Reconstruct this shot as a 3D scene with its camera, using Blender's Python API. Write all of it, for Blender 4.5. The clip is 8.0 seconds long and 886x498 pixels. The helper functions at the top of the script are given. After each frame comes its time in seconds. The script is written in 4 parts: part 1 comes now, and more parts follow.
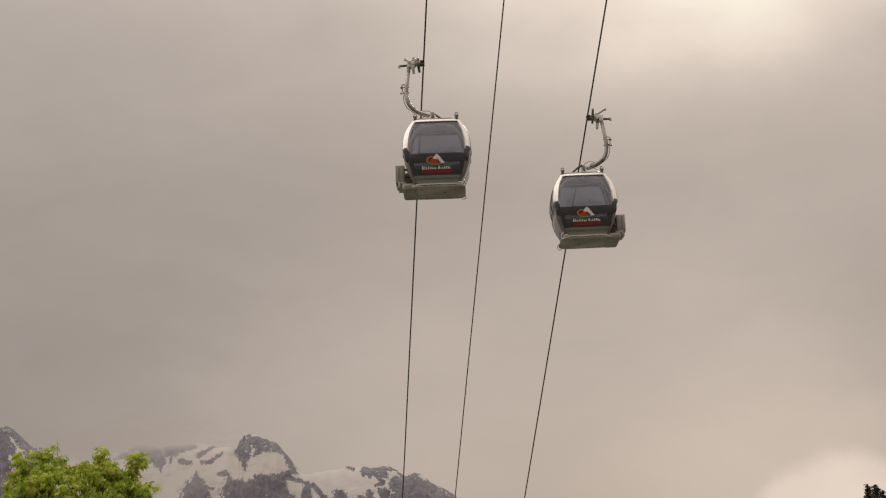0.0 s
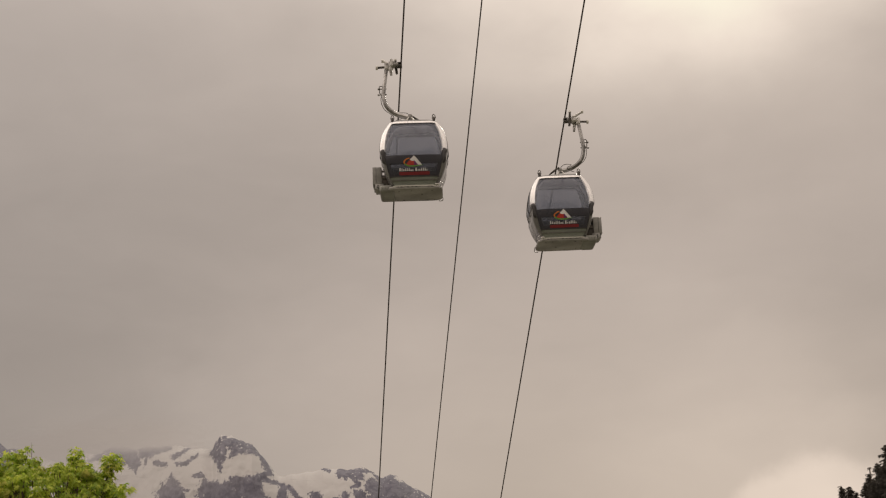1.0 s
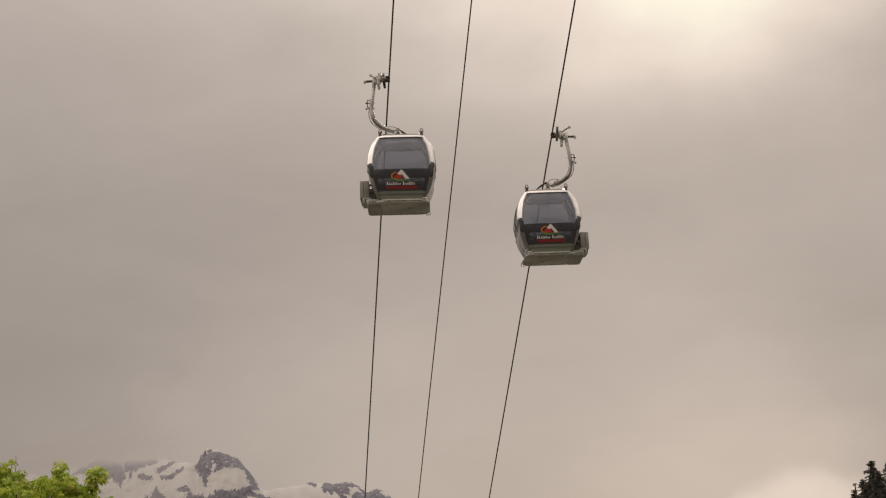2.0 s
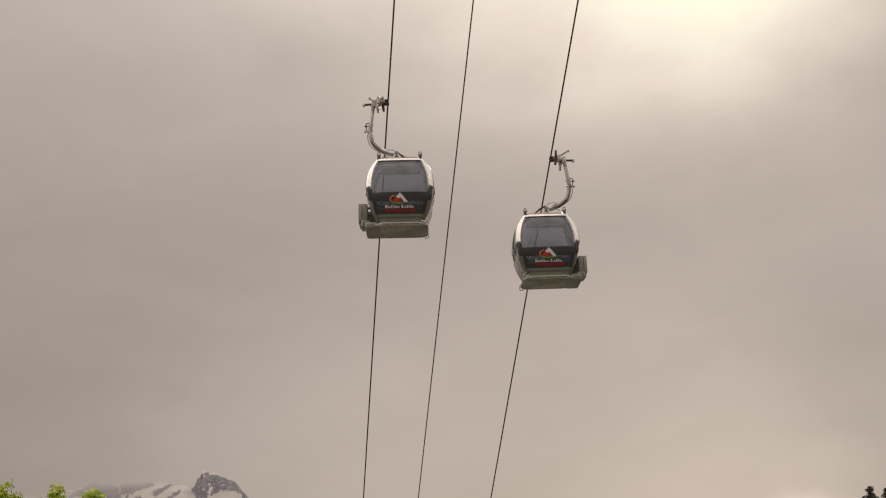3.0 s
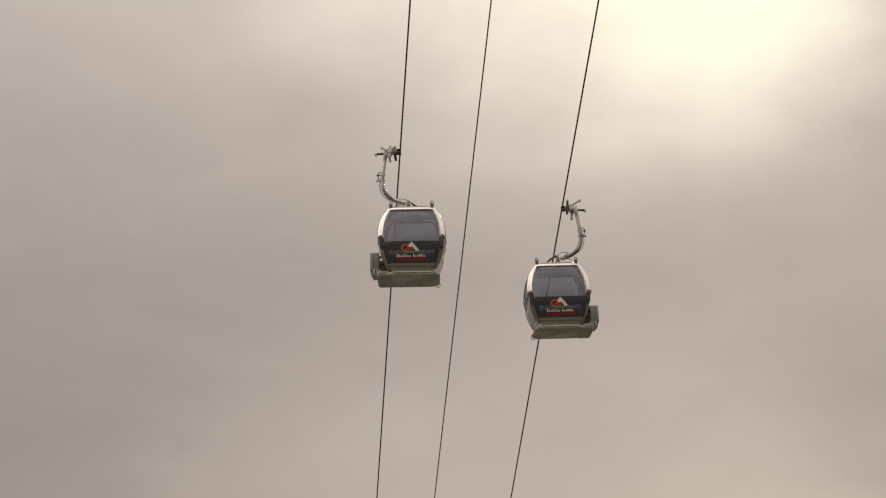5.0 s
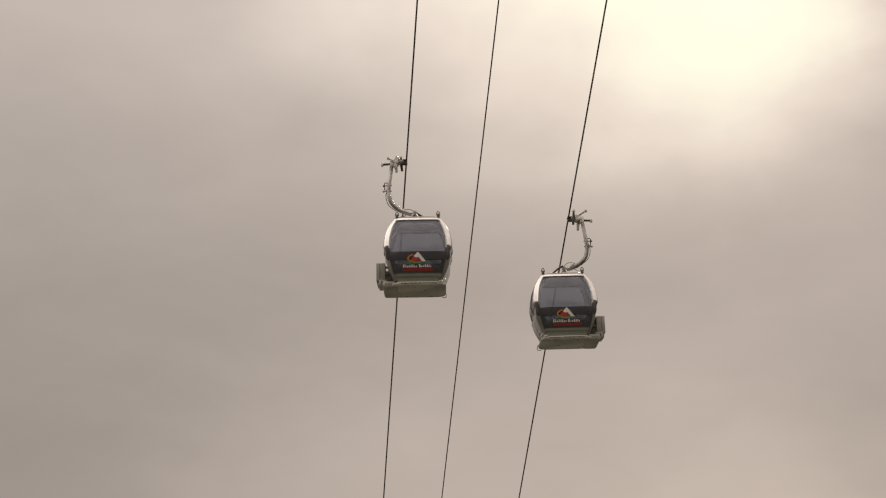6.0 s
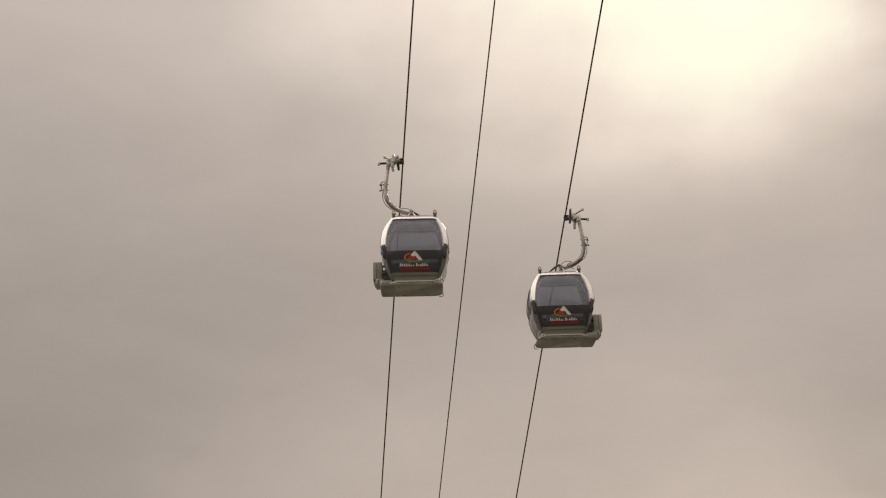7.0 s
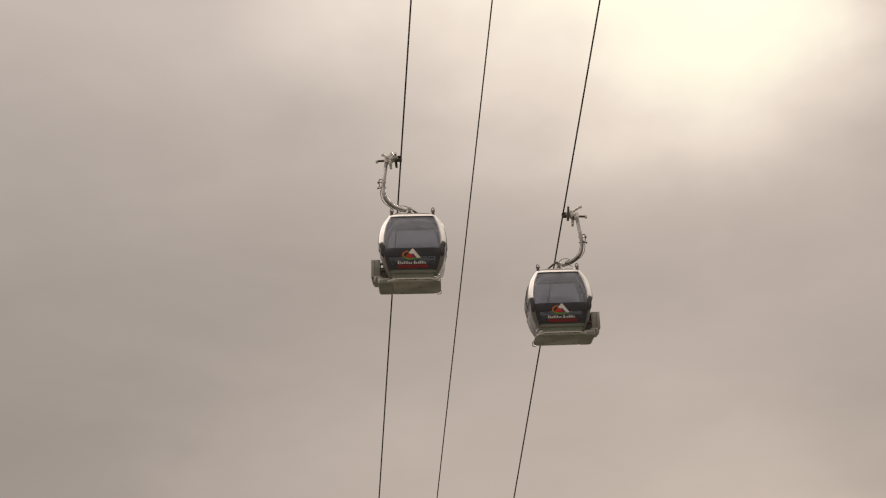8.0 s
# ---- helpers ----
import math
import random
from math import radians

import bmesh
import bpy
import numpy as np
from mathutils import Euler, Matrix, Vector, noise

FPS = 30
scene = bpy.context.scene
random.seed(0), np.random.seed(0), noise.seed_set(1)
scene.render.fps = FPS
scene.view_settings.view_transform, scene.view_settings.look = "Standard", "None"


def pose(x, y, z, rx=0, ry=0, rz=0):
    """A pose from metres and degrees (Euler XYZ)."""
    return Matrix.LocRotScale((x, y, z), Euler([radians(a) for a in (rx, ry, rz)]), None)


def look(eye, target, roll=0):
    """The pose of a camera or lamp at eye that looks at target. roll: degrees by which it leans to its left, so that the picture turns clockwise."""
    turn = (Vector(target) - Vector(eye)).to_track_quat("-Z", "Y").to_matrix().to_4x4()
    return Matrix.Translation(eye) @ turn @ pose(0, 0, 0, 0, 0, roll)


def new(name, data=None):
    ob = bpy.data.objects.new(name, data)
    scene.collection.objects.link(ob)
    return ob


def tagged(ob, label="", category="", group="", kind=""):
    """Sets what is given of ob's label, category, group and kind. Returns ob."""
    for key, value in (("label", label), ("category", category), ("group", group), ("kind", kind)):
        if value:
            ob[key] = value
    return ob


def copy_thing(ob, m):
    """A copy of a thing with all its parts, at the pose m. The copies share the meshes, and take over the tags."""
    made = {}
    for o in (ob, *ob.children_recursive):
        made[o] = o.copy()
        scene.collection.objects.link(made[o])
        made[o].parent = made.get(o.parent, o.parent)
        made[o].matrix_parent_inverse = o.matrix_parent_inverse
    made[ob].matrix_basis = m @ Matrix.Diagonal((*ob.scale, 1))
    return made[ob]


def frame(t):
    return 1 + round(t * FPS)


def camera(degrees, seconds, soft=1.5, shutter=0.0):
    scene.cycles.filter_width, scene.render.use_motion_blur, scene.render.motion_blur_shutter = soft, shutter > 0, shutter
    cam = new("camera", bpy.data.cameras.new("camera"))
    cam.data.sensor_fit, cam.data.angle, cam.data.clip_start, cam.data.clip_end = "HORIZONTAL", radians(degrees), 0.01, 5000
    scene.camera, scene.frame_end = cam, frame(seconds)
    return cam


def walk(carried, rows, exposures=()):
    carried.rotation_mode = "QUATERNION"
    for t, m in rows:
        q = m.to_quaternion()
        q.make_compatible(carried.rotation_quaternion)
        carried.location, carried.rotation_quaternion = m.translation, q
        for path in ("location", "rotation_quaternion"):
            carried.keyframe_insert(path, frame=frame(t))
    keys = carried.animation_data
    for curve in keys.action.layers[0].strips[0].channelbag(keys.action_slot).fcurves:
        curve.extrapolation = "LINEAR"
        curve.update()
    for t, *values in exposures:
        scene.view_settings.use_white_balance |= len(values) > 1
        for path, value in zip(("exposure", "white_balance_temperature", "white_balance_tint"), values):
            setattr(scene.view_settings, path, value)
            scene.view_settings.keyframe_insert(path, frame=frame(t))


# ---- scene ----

# the camera stands on a hillside path and only turns, following the cabins
EYE = (0.0, 0.0, 1.6)
cam = camera(36.0, 8.0, soft=1.2)
TURNS = [  # seconds, heading, tilt, lean
    (0.0, 1.531, 14.578, -2.646), (0.5, 1.160, 14.624, -2.600), (1.0, 0.521, 14.613, -2.690), (1.2, 0.345, 14.699, -2.676),
    (2.3, -0.166, 15.466, -2.488), (2.5, -0.208, 15.706, -2.437), (3.0, -0.187, 16.152, -2.375), (3.5, -0.097, 16.567, -2.250),
    (4.0, 0.0, 17.0, -2.2), (4.5, 0.063, 17.638, -2.160), (5.0, 0.236, 18.233, -2.048), (5.2, 0.323, 18.390, -1.985),
    (6.3, 0.527, 18.718, -1.971), (6.5, 0.488, 18.734, -2.039), (7.0, 0.354, 18.627, -2.129), (7.5, 0.254, 18.489, -2.162), (8.0, 0.270, 18.519, -2.207)]
walk(cam, [(t, pose(*EYE, 90 + tilt, 0, heading) @ pose(0, 0, 0, 0, 0, lean)) for t, heading, tilt, lean in TURNS])


def aim(az, el):
    """Unit vector; az in degrees to the left of straight ahead, el above the horizon."""
    a, e = radians(az), radians(el)
    return Vector((-math.sin(a) * math.cos(e), math.cos(a) * math.cos(e), math.sin(e)))


# ---- node helpers ----
def sock(tree, target, value):
    if isinstance(value, bpy.types.NodeSocket):
        tree.links.new(value, target)
    elif value is not None:
        target.default_value = value


def op(tree, kind, a, b=None, c=None, clamp=False):
    n = tree.nodes.new("ShaderNodeMath")
    n.operation, n.use_clamp = kind, clamp
    for i, v in enumerate((a, b, c)):
        sock(tree, n.inputs[i], v)
    return n.outputs[0]


def vop(tree, kind, a, b=None, out=0):
    n = tree.nodes.new("ShaderNodeVectorMath")
    n.operation = kind
    sock(tree, n.inputs[0], a)
    sock(tree, n.inputs[1], b)
    return n.outputs[out]


def noise_tex(tree, vector, scale, detail=4.0, rough=0.55, distortion=0.0, out=0):
    n = tree.nodes.new("ShaderNodeTexNoise")
    sock(tree, n.inputs["Vector"], vector)
    n.inputs["Scale"].default_value, n.inputs["Detail"].default_value = scale, detail
    n.inputs["Roughness"].default_value, n.inputs["Distortion"].default_value = rough, distortion
    return n.outputs[out]


def mixc(tree, fac, a, b):
    n = tree.nodes.new("ShaderNodeMix")
    n.data_type = "RGBA"
    sock(tree, n.inputs[0], fac)
    sock(tree, n.inputs[6], (*a, 1) if isinstance(a, tuple) else a)
    sock(tree, n.inputs[7], (*b, 1) if isinstance(b, tuple) else b)
    return n.outputs[2]


def remap(tree, v, lo, hi, a=0.0, b=1.0, smooth=True):
    n = tree.nodes.new("ShaderNodeMapRange")
    n.interpolation_type = "SMOOTHSTEP" if smooth else "LINEAR"
    sock(tree, n.inputs[0], v)
    for i, x in enumerate((lo, hi, a, b)):
        n.inputs[i + 1].default_value = x
    return n.outputs[0]


# ---- sky: a closed cloud cover, thin and bright where the sun stands behind it ----
SUN_AZ, SUN_EL = -12.5, 30.5


def cloud_cover():
    g = bpy.data.node_groups.new("cloud_cover", "ShaderNodeTree")
    g.interface.new_socket("Direction", in_out="INPUT", socket_type="NodeSocketVector")
    g.interface.new_socket("Color", in_out="OUTPUT", socket_type="NodeSocketColor")
    gi, go = g.nodes.new("NodeGroupInput"), g.nodes.new("NodeGroupOutput")
    d = vop(g, "NORMALIZE", gi.outputs[0])
    # billows push the light about
    wob = vop(g, "SUBTRACT", noise_tex(g, vop(g, "MULTIPLY", d, (1.0, 1.0, 1.8)), 5.0, 5.0, 0.5, out=1), (0.5, 0.5, 0.5))
    dd = vop(g, "NORMALIZE", vop(g, "ADD", d, vop(g, "MULTIPLY", wob, (0.16, 0.16, 0.10))))
    lum = None

    def lobe(az, el, wide, amp):
        dot = vop(g, "DOT_PRODUCT", dd, tuple(aim(az, el)), out=1)
        e = op(g, "EXPONENT", op(g, "MULTIPLY", op(g, "SUBTRACT", dot, 1.0), 1.0 / math.radians(wide) ** 2))
        return op(g, "MULTIPLY", e, amp)

    glow = None
    for row in GLOW:
        l = lobe(*row)
        glow = l if glow is None else op(g, "ADD", glow, l)
    for row in CLOUDS:
        l = lobe(*row)
        lum = l if lum is None else op(g, "ADD", lum, l)
    big = noise_tex(g, vop(g, "MULTIPLY", d, (1.0, 1.0, 2.4)), 3.2, 6.0, 0.5, 0.6)
    fine = noise_tex(g, vop(g, "MULTIPLY", d, (1.0, 1.0, 2.0)), 14.0, 5.0, 0.55, 0.8)
    lum = op(g, "ADD", lum, op(g, "MULTIPLY", op(g, "SUBTRACT", big, 0.5), 0.13))
    lum = op(g, "ADD", lum, op(g, "MULTIPLY", op(g, "SUBTRACT", fine, 0.5), 0.036))
    # a bright bank of cloud low on the sun's side, with a billowing rim
    xyz = g.nodes.new("ShaderNodeSeparateXYZ")
    g.links.new(d, xyz.inputs[0])
    off = op(g, "SUBTRACT", op(g, "ARCTAN2", xyz.outputs[0], xyz.outputs[1]), radians(14.2))
    off = op(g, "MULTIPLY", off, 57.3)
    rim = op(g, "SUBTRACT", 5.15, op(g, "MULTIPLY", op(g, "MULTIPLY", off, off), remap(g, off, -1.0, 1.0, 0.13, 0.06)))
    rim = op(g, "ADD", rim, op(g, "MULTIPLY", op(g, "SUBTRACT", noise_tex(g, d, 26.0, 5.0, 0.6), 0.5), 1.5))
    under = op(g, "SUBTRACT", rim, op(g, "MULTIPLY", op(g, "ARCSINE", xyz.outputs[2]), 57.3))
    lum = op(g, "ADD", lum, op(g, "MULTIPLY", remap(g, under, -0.35, 0.75), BANK))
    # an overcast dome brightens towards its top
    up = vop(g, "DOT_PRODUCT", d, (0.0, 0.0, 1.0), out=1)
    lum = op(g, "ADD", lum, op(g, "MULTIPLY", op(g, "ADD", op(g, "MULTIPLY", op(g, "MAXIMUM", up, 0.0), 2.0), 1.0), DOME))
    # cloud bodies break the bright opening up
    streak = remap(g, noise_tex(g, vop(g, "MULTIPLY", d, (1.0, 1.0, 1.3)), 9.0, 4.0, 0.5, 0.5), 0.3, 0.7, 0.82, 1.15)
    glow = op(g, "MULTIPLY", glow, streak)
    # soft cap that levels the glow off like overexposed sky
    glow = op(g, "MULTIPLY", op(g, "SUBTRACT", 1.0, op(g, "EXPONENT", op(g, "DIVIDE", glow, -GLOW_CAP))), GLOW_CAP)
    warm = mixc(g, remap(g, vop(g, "DOT_PRODUCT", d, (-0.60, 0.45, 0.66), out=1), 0.55, 0.95), (1.0, 0.838, 0.725), (1.0, 0.862, 0.765))
    # dustier and warmer low down towards the sun's side
    low = op(g, "MULTIPLY", remap(g, up, 0.08, 0.26, 1.0, 0.0), remap(g, vop(g, "DOT_PRODUCT", d, (1.0, 0.0, 0.0), out=1), -0.20, 0.06))
    warm = mixc(g, low, warm, (1.0, 0.832, 0.700))
    base = vop(g, "SCALE", warm)
    g.links.new(lum, base.node.inputs[3])
    gl = vop(g, "SCALE", mixc(g, remap(g, glow, 0.55 * GLOW_CAP, 0.95 * GLOW_CAP), (1.0, 0.885, 0.745), (1.0, 1.05, 0.775)))
    g.links.new(glow, gl.node.inputs[3])
    g.links.new(vop(g, "ADD", base, gl), go.inputs[0])
    return g


DOME, BANK = 0.264, 0.145
GLOW_CAP = 0.6
GLOW = [(-12.0, 29.6, 4.05, 1.6), (-3.5, 33.2, 5.4, 0.72), (-17.5, 29.0, 2.6, 0.32)]
# last two rows: unseen brighter sky, behind and left, added to light the cabins
CLOUDS = [(-14.2, 3.3, 1.6, 0.10), (-9.8, 5.6, 2.8, 0.05), (-13.0, 1.0, 5.0, 0.20), (2.5, 6.0, 5.5, 0.085), (-4.0, 3.0, 5.0, 0.05), (-14.0, 11.0, 7.0, 0.05), (14.0, 6.0, 5.0, 0.04),
          (18.0, 17.0, 8.0, -0.055), (14.0, 32.0, 6.0, 0.05), (9.0, 6.8, 4.0, 0.042), (-8.5, 7.0, 4.5, 0.045), (-22.0, 25.5, 2.6, -0.08), (2.0, 7.0, 4.5, 0.065), (3.0, 17.0, 6.0, -0.025), (165.0, 50.0, 36.0, 0.44), (88.0, 42.0, 19.0, 0.66)]
COVER = cloud_cover()

world = bpy.data.worlds.new("overcast_sky")
scene.world = world
world.use_nodes = True
wt = world.node_tree
wt.nodes.clear()
coords = wt.nodes.new("ShaderNodeTexCoord")
cover = wt.nodes.new("ShaderNodeGroup")
cover.node_tree = COVER
wt.links.new(coords.outputs["Generated"], cover.inputs[0])
clear = wt.nodes.new("ShaderNodeTexSky")
clear.sky_type, clear.sun_disc = "NISHITA", False
clear.sun_elevation, clear.sun_rotation = radians(SUN_EL), radians(-SUN_AZ)
bg_cloud, bg_clear = wt.nodes.new("ShaderNodeBackground"), wt.nodes.new("ShaderNodeBackground")
wt.links.new(cover.outputs[0], bg_cloud.inputs[0])
bg_cloud.inputs[1].default_value = 1.0
wt.links.new(clear.outputs[0], bg_clear.inputs[0])
bg_clear.inputs[1].default_value = 0.05
over = wt.nodes.new("ShaderNodeMixShader")
over.inputs[0].default_value = 0.96
wt.links.new(bg_clear.outputs[0], over.inputs[1])
wt.links.new(bg_cloud.outputs[0], over.inputs[2])
world_out = wt.nodes.new("ShaderNodeOutputWorld")
wt.links.new(over.outputs[0], world_out.inputs[0])

sun = new("sun", bpy.data.lights.new("sun", "SUN"))
sun.data.energy, sun.data.angle, sun.data.color = 1.0, radians(14), (1.0, 0.93, 0.80)
sun.matrix_world = look(aim(SUN_AZ, SUN_EL) * 400, (0, 0, 0))


# ---- materials ----
def material(name, colour, rough=0.6, metal=0.0, grain=0.0, scale=20.0, second=None, bump=0.0, coat=0.0):
    """Principled surface with grain at two scales."""
    m = bpy.data.materials.new(name)
    m.use_nodes = True
    t = m.node_tree
    p = t.nodes["Principled BSDF"]
    p.inputs["Metallic"].default_value = metal
    p.inputs["Coat Weight"].default_value = coat
    obj = t.nodes.new("ShaderNodeTexCoord").outputs["Object"]
    fine, broad = noise_tex(t, obj, scale * 4, 4.0), noise_tex(t, obj, scale * 0.35, 5.0, 0.6)
    c = mixc(t, remap(t, broad, 0.38, 0.66), colour, second or tuple(min(1, v * (1 - grain)) for v in colour))
    c = mixc(t, op(t, "MULTIPLY", remap(t, fine, 0.35, 0.75), grain * 0.6), c, tuple(v * 0.55 for v in colour))
    t.links.new(c, p.inputs["Base Color"])
    t.links.new(remap(t, broad, 0.3, 0.7, max(0.03, rough - 0.08), min(1, rough + 0.12)), p.inputs["Roughness"])
    if bump:
        b = t.nodes.new("ShaderNodeBump")
        b.inputs["Strength"].default_value, b.inputs["Distance"].default_value = 1.0, bump
        t.links.new(fine, b.inputs["Height"])
        t.links.new(b.outputs[0], p.inputs["Normal"])
    return m


def tinted(name, colour, gloss=0.05, sheen_range=(0.18, 0.27)):
    """Thin smoke-tinted pane: darkens what is behind it and mirrors the sky at a slant."""
    m = bpy.data.materials.new(name)
    m.use_nodes = True
    t = m.node_tree
    t.nodes.clear()
    obj = t.nodes.new("ShaderNodeTexCoord").outputs["Object"]
    tr, gl = t.nodes.new("ShaderNodeBsdfTransparent"), t.nodes.new("ShaderNodeBsdfGlossy")
    # pale blue diffuse layer: the sky's sheen put into the pane's colour
    pane_sheen = t.nodes.new("ShaderNodeBsdfDiffuse")
    pane_sheen.inputs[0].default_value = (0.36, 0.39, 0.47, 1)
    sock(t, tr.inputs[0], mixc(t, noise_tex(t, obj, 2.0, 4.0), colour, tuple(v * 0.9 for v in colour)))
    gl.inputs["Roughness"].default_value = gloss
    fr = t.nodes.new("ShaderNodeFresnel")
    fr.inputs[0].default_value = 1.5
    mix, mix2, out = t.nodes.new("ShaderNodeMixShader"), t.nodes.new("ShaderNodeMixShader"), t.nodes.new("ShaderNodeOutputMaterial")
    t.links.new(fr.outputs[0], mix.inputs[0])
    t.links.new(tr.outputs[0], mix.inputs[1])
    t.links.new(gl.outputs[0], mix.inputs[2])
    sock(t, mix2.inputs[0], remap(t, noise_tex(t, obj, 2.5, 4.0, 0.6), 0.3, 0.8, *sheen_range))
    t.links.new(mix.outputs[0], mix2.inputs[1])
    t.links.new(pane_sheen.outputs[0], mix2.inputs[2])
    t.links.new(mix2.outputs[0], out.inputs[0])
    return m


def leafy(name, colour, second, thick=0.45, young=None):
    """Leaves that let some light through, varied leaf by leaf."""
    m = bpy.data.materials.new(name)
    m.use_nodes = True
    t = m.node_tree
    t.nodes.clear()
    geo = t.nodes.new("ShaderNodeNewGeometry")
    obj = t.nodes.new("ShaderNodeTexCoord").outputs["Object"]
    c = mixc(t, geo.outputs["Random Per Island"], colour, second)
    c = mixc(t, op(t, "MULTIPLY", noise_tex(t, obj, 3.0, 4.0), 0.35), c, tuple(v * 0.6 for v in colour))
    if young:   # some shoots are still coppery
        c = mixc(t, remap(t, noise_tex(t, obj, 2.3, 3.0), 0.54, 0.74, 0.0, 0.55), c, young)
    di, tl, gl = t.nodes.new("ShaderNodeBsdfDiffuse"), t.nodes.new("ShaderNodeBsdfTranslucent"), t.nodes.new("ShaderNodeBsdfGlossy")
    gl.inputs["Roughness"].default_value = 0.45
    for n in (di, tl):
        t.links.new(c, n.inputs[0])
    a, b, out = t.nodes.new("ShaderNodeMixShader"), t.nodes.new("ShaderNodeMixShader"), t.nodes.new("ShaderNodeOutputMaterial")
    a.inputs[0].default_value, b.inputs[0].default_value = thick, 0.03
    t.links.new(di.outputs[0], a.inputs[1])
    t.links.new(tl.outputs[0], a.inputs[2])
    t.links.new(a.outputs[0], b.inputs[1])
    t.links.new(gl.outputs[0], b.inputs[2])
    t.links.new(b.outputs[0], out.inputs[0])
    return m


def meadow():
    return material("meadow", (0.105, 0.107, 0.072), 0.95, 0, 0.4, 0.6, (0.18, 0.168, 0.14), 0.05)


def alpine():
    """Snow lying on granite; the mesh carries how much rock stands free."""
    m = bpy.data.materials.new("snow_and_rock")
    m.use_nodes = True
    t = m.node_tree
    p = t.nodes["Principled BSDF"]
    obj = t.nodes.new("ShaderNodeTexCoord").outputs["Object"]
    att = t.nodes.new("ShaderNodeAttribute")
    att.attribute_name = "bare"
    streak = noise_tex(t, vop(t, "MULTIPLY", obj, (1.0, 0.5, 0.6)), 0.020, 8.0, 0.62, 0.8)
    ribs = noise_tex(t, vop(t, "MULTIPLY", obj, (1.0, 0.3, 0.55)), 0.085, 6.0, 0.65, 0.5)
    k = op(t, "ADD", att.outputs["Fac"], op(t, "MULTIPLY", op(t, "SUBTRACT", streak, 0.5), 1.2))
    k = op(t, "ADD", k, op(t, "MULTIPLY", op(t, "SUBTRACT", ribs, 0.5), 2.6))
    gullies = noise_tex(t, vop(t, "MULTIPLY", obj, (1.0, 0.3, 0.45)), 0.24, 4.0, 0.6, 0.8)
    k = op(t, "ADD", k, op(t, "MULTIPLY", op(t, "SUBTRACT", gullies, 0.5), 3.2))
    bare = remap(t, k, 0.44, 0.56)
    rock = mixc(t, remap(t, noise_tex(t, vop(t, "MULTIPLY", obj, (1.0, 0.4, 0.6)), 0.07, 8.0, 0.7, 0.6), 0.36, 0.64), (0.128, 0.127, 0.158), (0.205, 0.202, 0.238))
    snow = mixc(t, noise_tex(t, obj, 0.008, 4.0), (0.56, 0.55, 0.54), (0.48, 0.47, 0.46))
    snow = mixc(t, remap(t, noise_tex(t, vop(t, "MULTIPLY", obj, (1.0, 0.4, 5.0)), 0.012, 5.0, 0.6, 0.7), 0.56, 0.72, 0.0, 0.5), snow, (0.36, 0.35, 0.35))
    t.links.new(mixc(t, bare, snow, rock), p.inputs["Base Color"])
    p.inputs["Roughness"].default_value = 0.9
    p.inputs["Specular IOR Level"].default_value = 0.1
    return m


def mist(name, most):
    """Cloud drifting before the slopes, self-glowing in the colour of the cover behind it."""
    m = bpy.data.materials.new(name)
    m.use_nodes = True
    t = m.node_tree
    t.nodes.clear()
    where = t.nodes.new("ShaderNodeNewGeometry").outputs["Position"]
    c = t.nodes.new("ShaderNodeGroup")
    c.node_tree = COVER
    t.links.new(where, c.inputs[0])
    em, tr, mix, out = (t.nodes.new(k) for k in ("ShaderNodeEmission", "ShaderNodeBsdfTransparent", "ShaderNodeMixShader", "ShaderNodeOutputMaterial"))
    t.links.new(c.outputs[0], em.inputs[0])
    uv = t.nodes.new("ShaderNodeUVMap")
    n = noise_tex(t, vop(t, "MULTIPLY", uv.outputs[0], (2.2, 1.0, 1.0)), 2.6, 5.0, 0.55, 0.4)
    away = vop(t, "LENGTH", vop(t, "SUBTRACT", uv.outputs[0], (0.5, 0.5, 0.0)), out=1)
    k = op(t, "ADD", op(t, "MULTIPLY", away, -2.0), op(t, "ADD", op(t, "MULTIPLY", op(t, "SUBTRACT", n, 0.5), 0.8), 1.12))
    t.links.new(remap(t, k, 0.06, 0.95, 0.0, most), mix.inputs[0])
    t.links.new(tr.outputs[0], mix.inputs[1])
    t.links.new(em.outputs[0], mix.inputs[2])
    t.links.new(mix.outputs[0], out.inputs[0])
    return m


STEEL = material("galvanised_steel", (0.60, 0.59, 0.575), 0.28, 0.85, 0.8, 6.0, (0.16, 0.155, 0.15), 0.002)
# pale base with dark patches, for strong contrast on the grip
CAST = material("cast_steel", (0.88, 0.87, 0.84), 0.24, 0.5, 0.5, 9.0, (0.24, 0.23, 0.215), 0.002)
DARK_STEEL = material("greased_steel", (0.085, 0.08, 0.075), 0.5, 0.6, 0.3, 12.0, (0.13, 0.115, 0.10), 0.001)
ROPE = material("wire_rope", (0.080, 0.070, 0.064), 0.55, 0.4, 0.3, 6.0, (0.115, 0.10, 0.09), 0.003)
SILVER = material("silver_paint", (0.96, 0.96, 0.955), 0.30, 0.85, 0.08, 4.0, None, 0.0, 0.5)
GREEN_GREY = material("grey_green_paint", (0.285, 0.31, 0.265), 0.38, 0.1, 0.2, 5.0, (0.25, 0.275, 0.245), 0.0, 0.3)
PANEL_GREY = material("grey_side_paint", (0.28, 0.277, 0.275), 0.32, 0.25, 0.15, 5.0, (0.23, 0.227, 0.225), 0.0, 0.4)
POST_GREY = material("grey_post_paint", (0.25, 0.248, 0.24), 0.28, 0.3, 0.15, 5.0, (0.20, 0.198, 0.19), 0.0, 0.3)
UNDERSIDE = material("underside_sheet", (0.49, 0.48, 0.455), 0.5, 0.1, 0.35, 3.0, (0.34, 0.33, 0.315), 0.002)
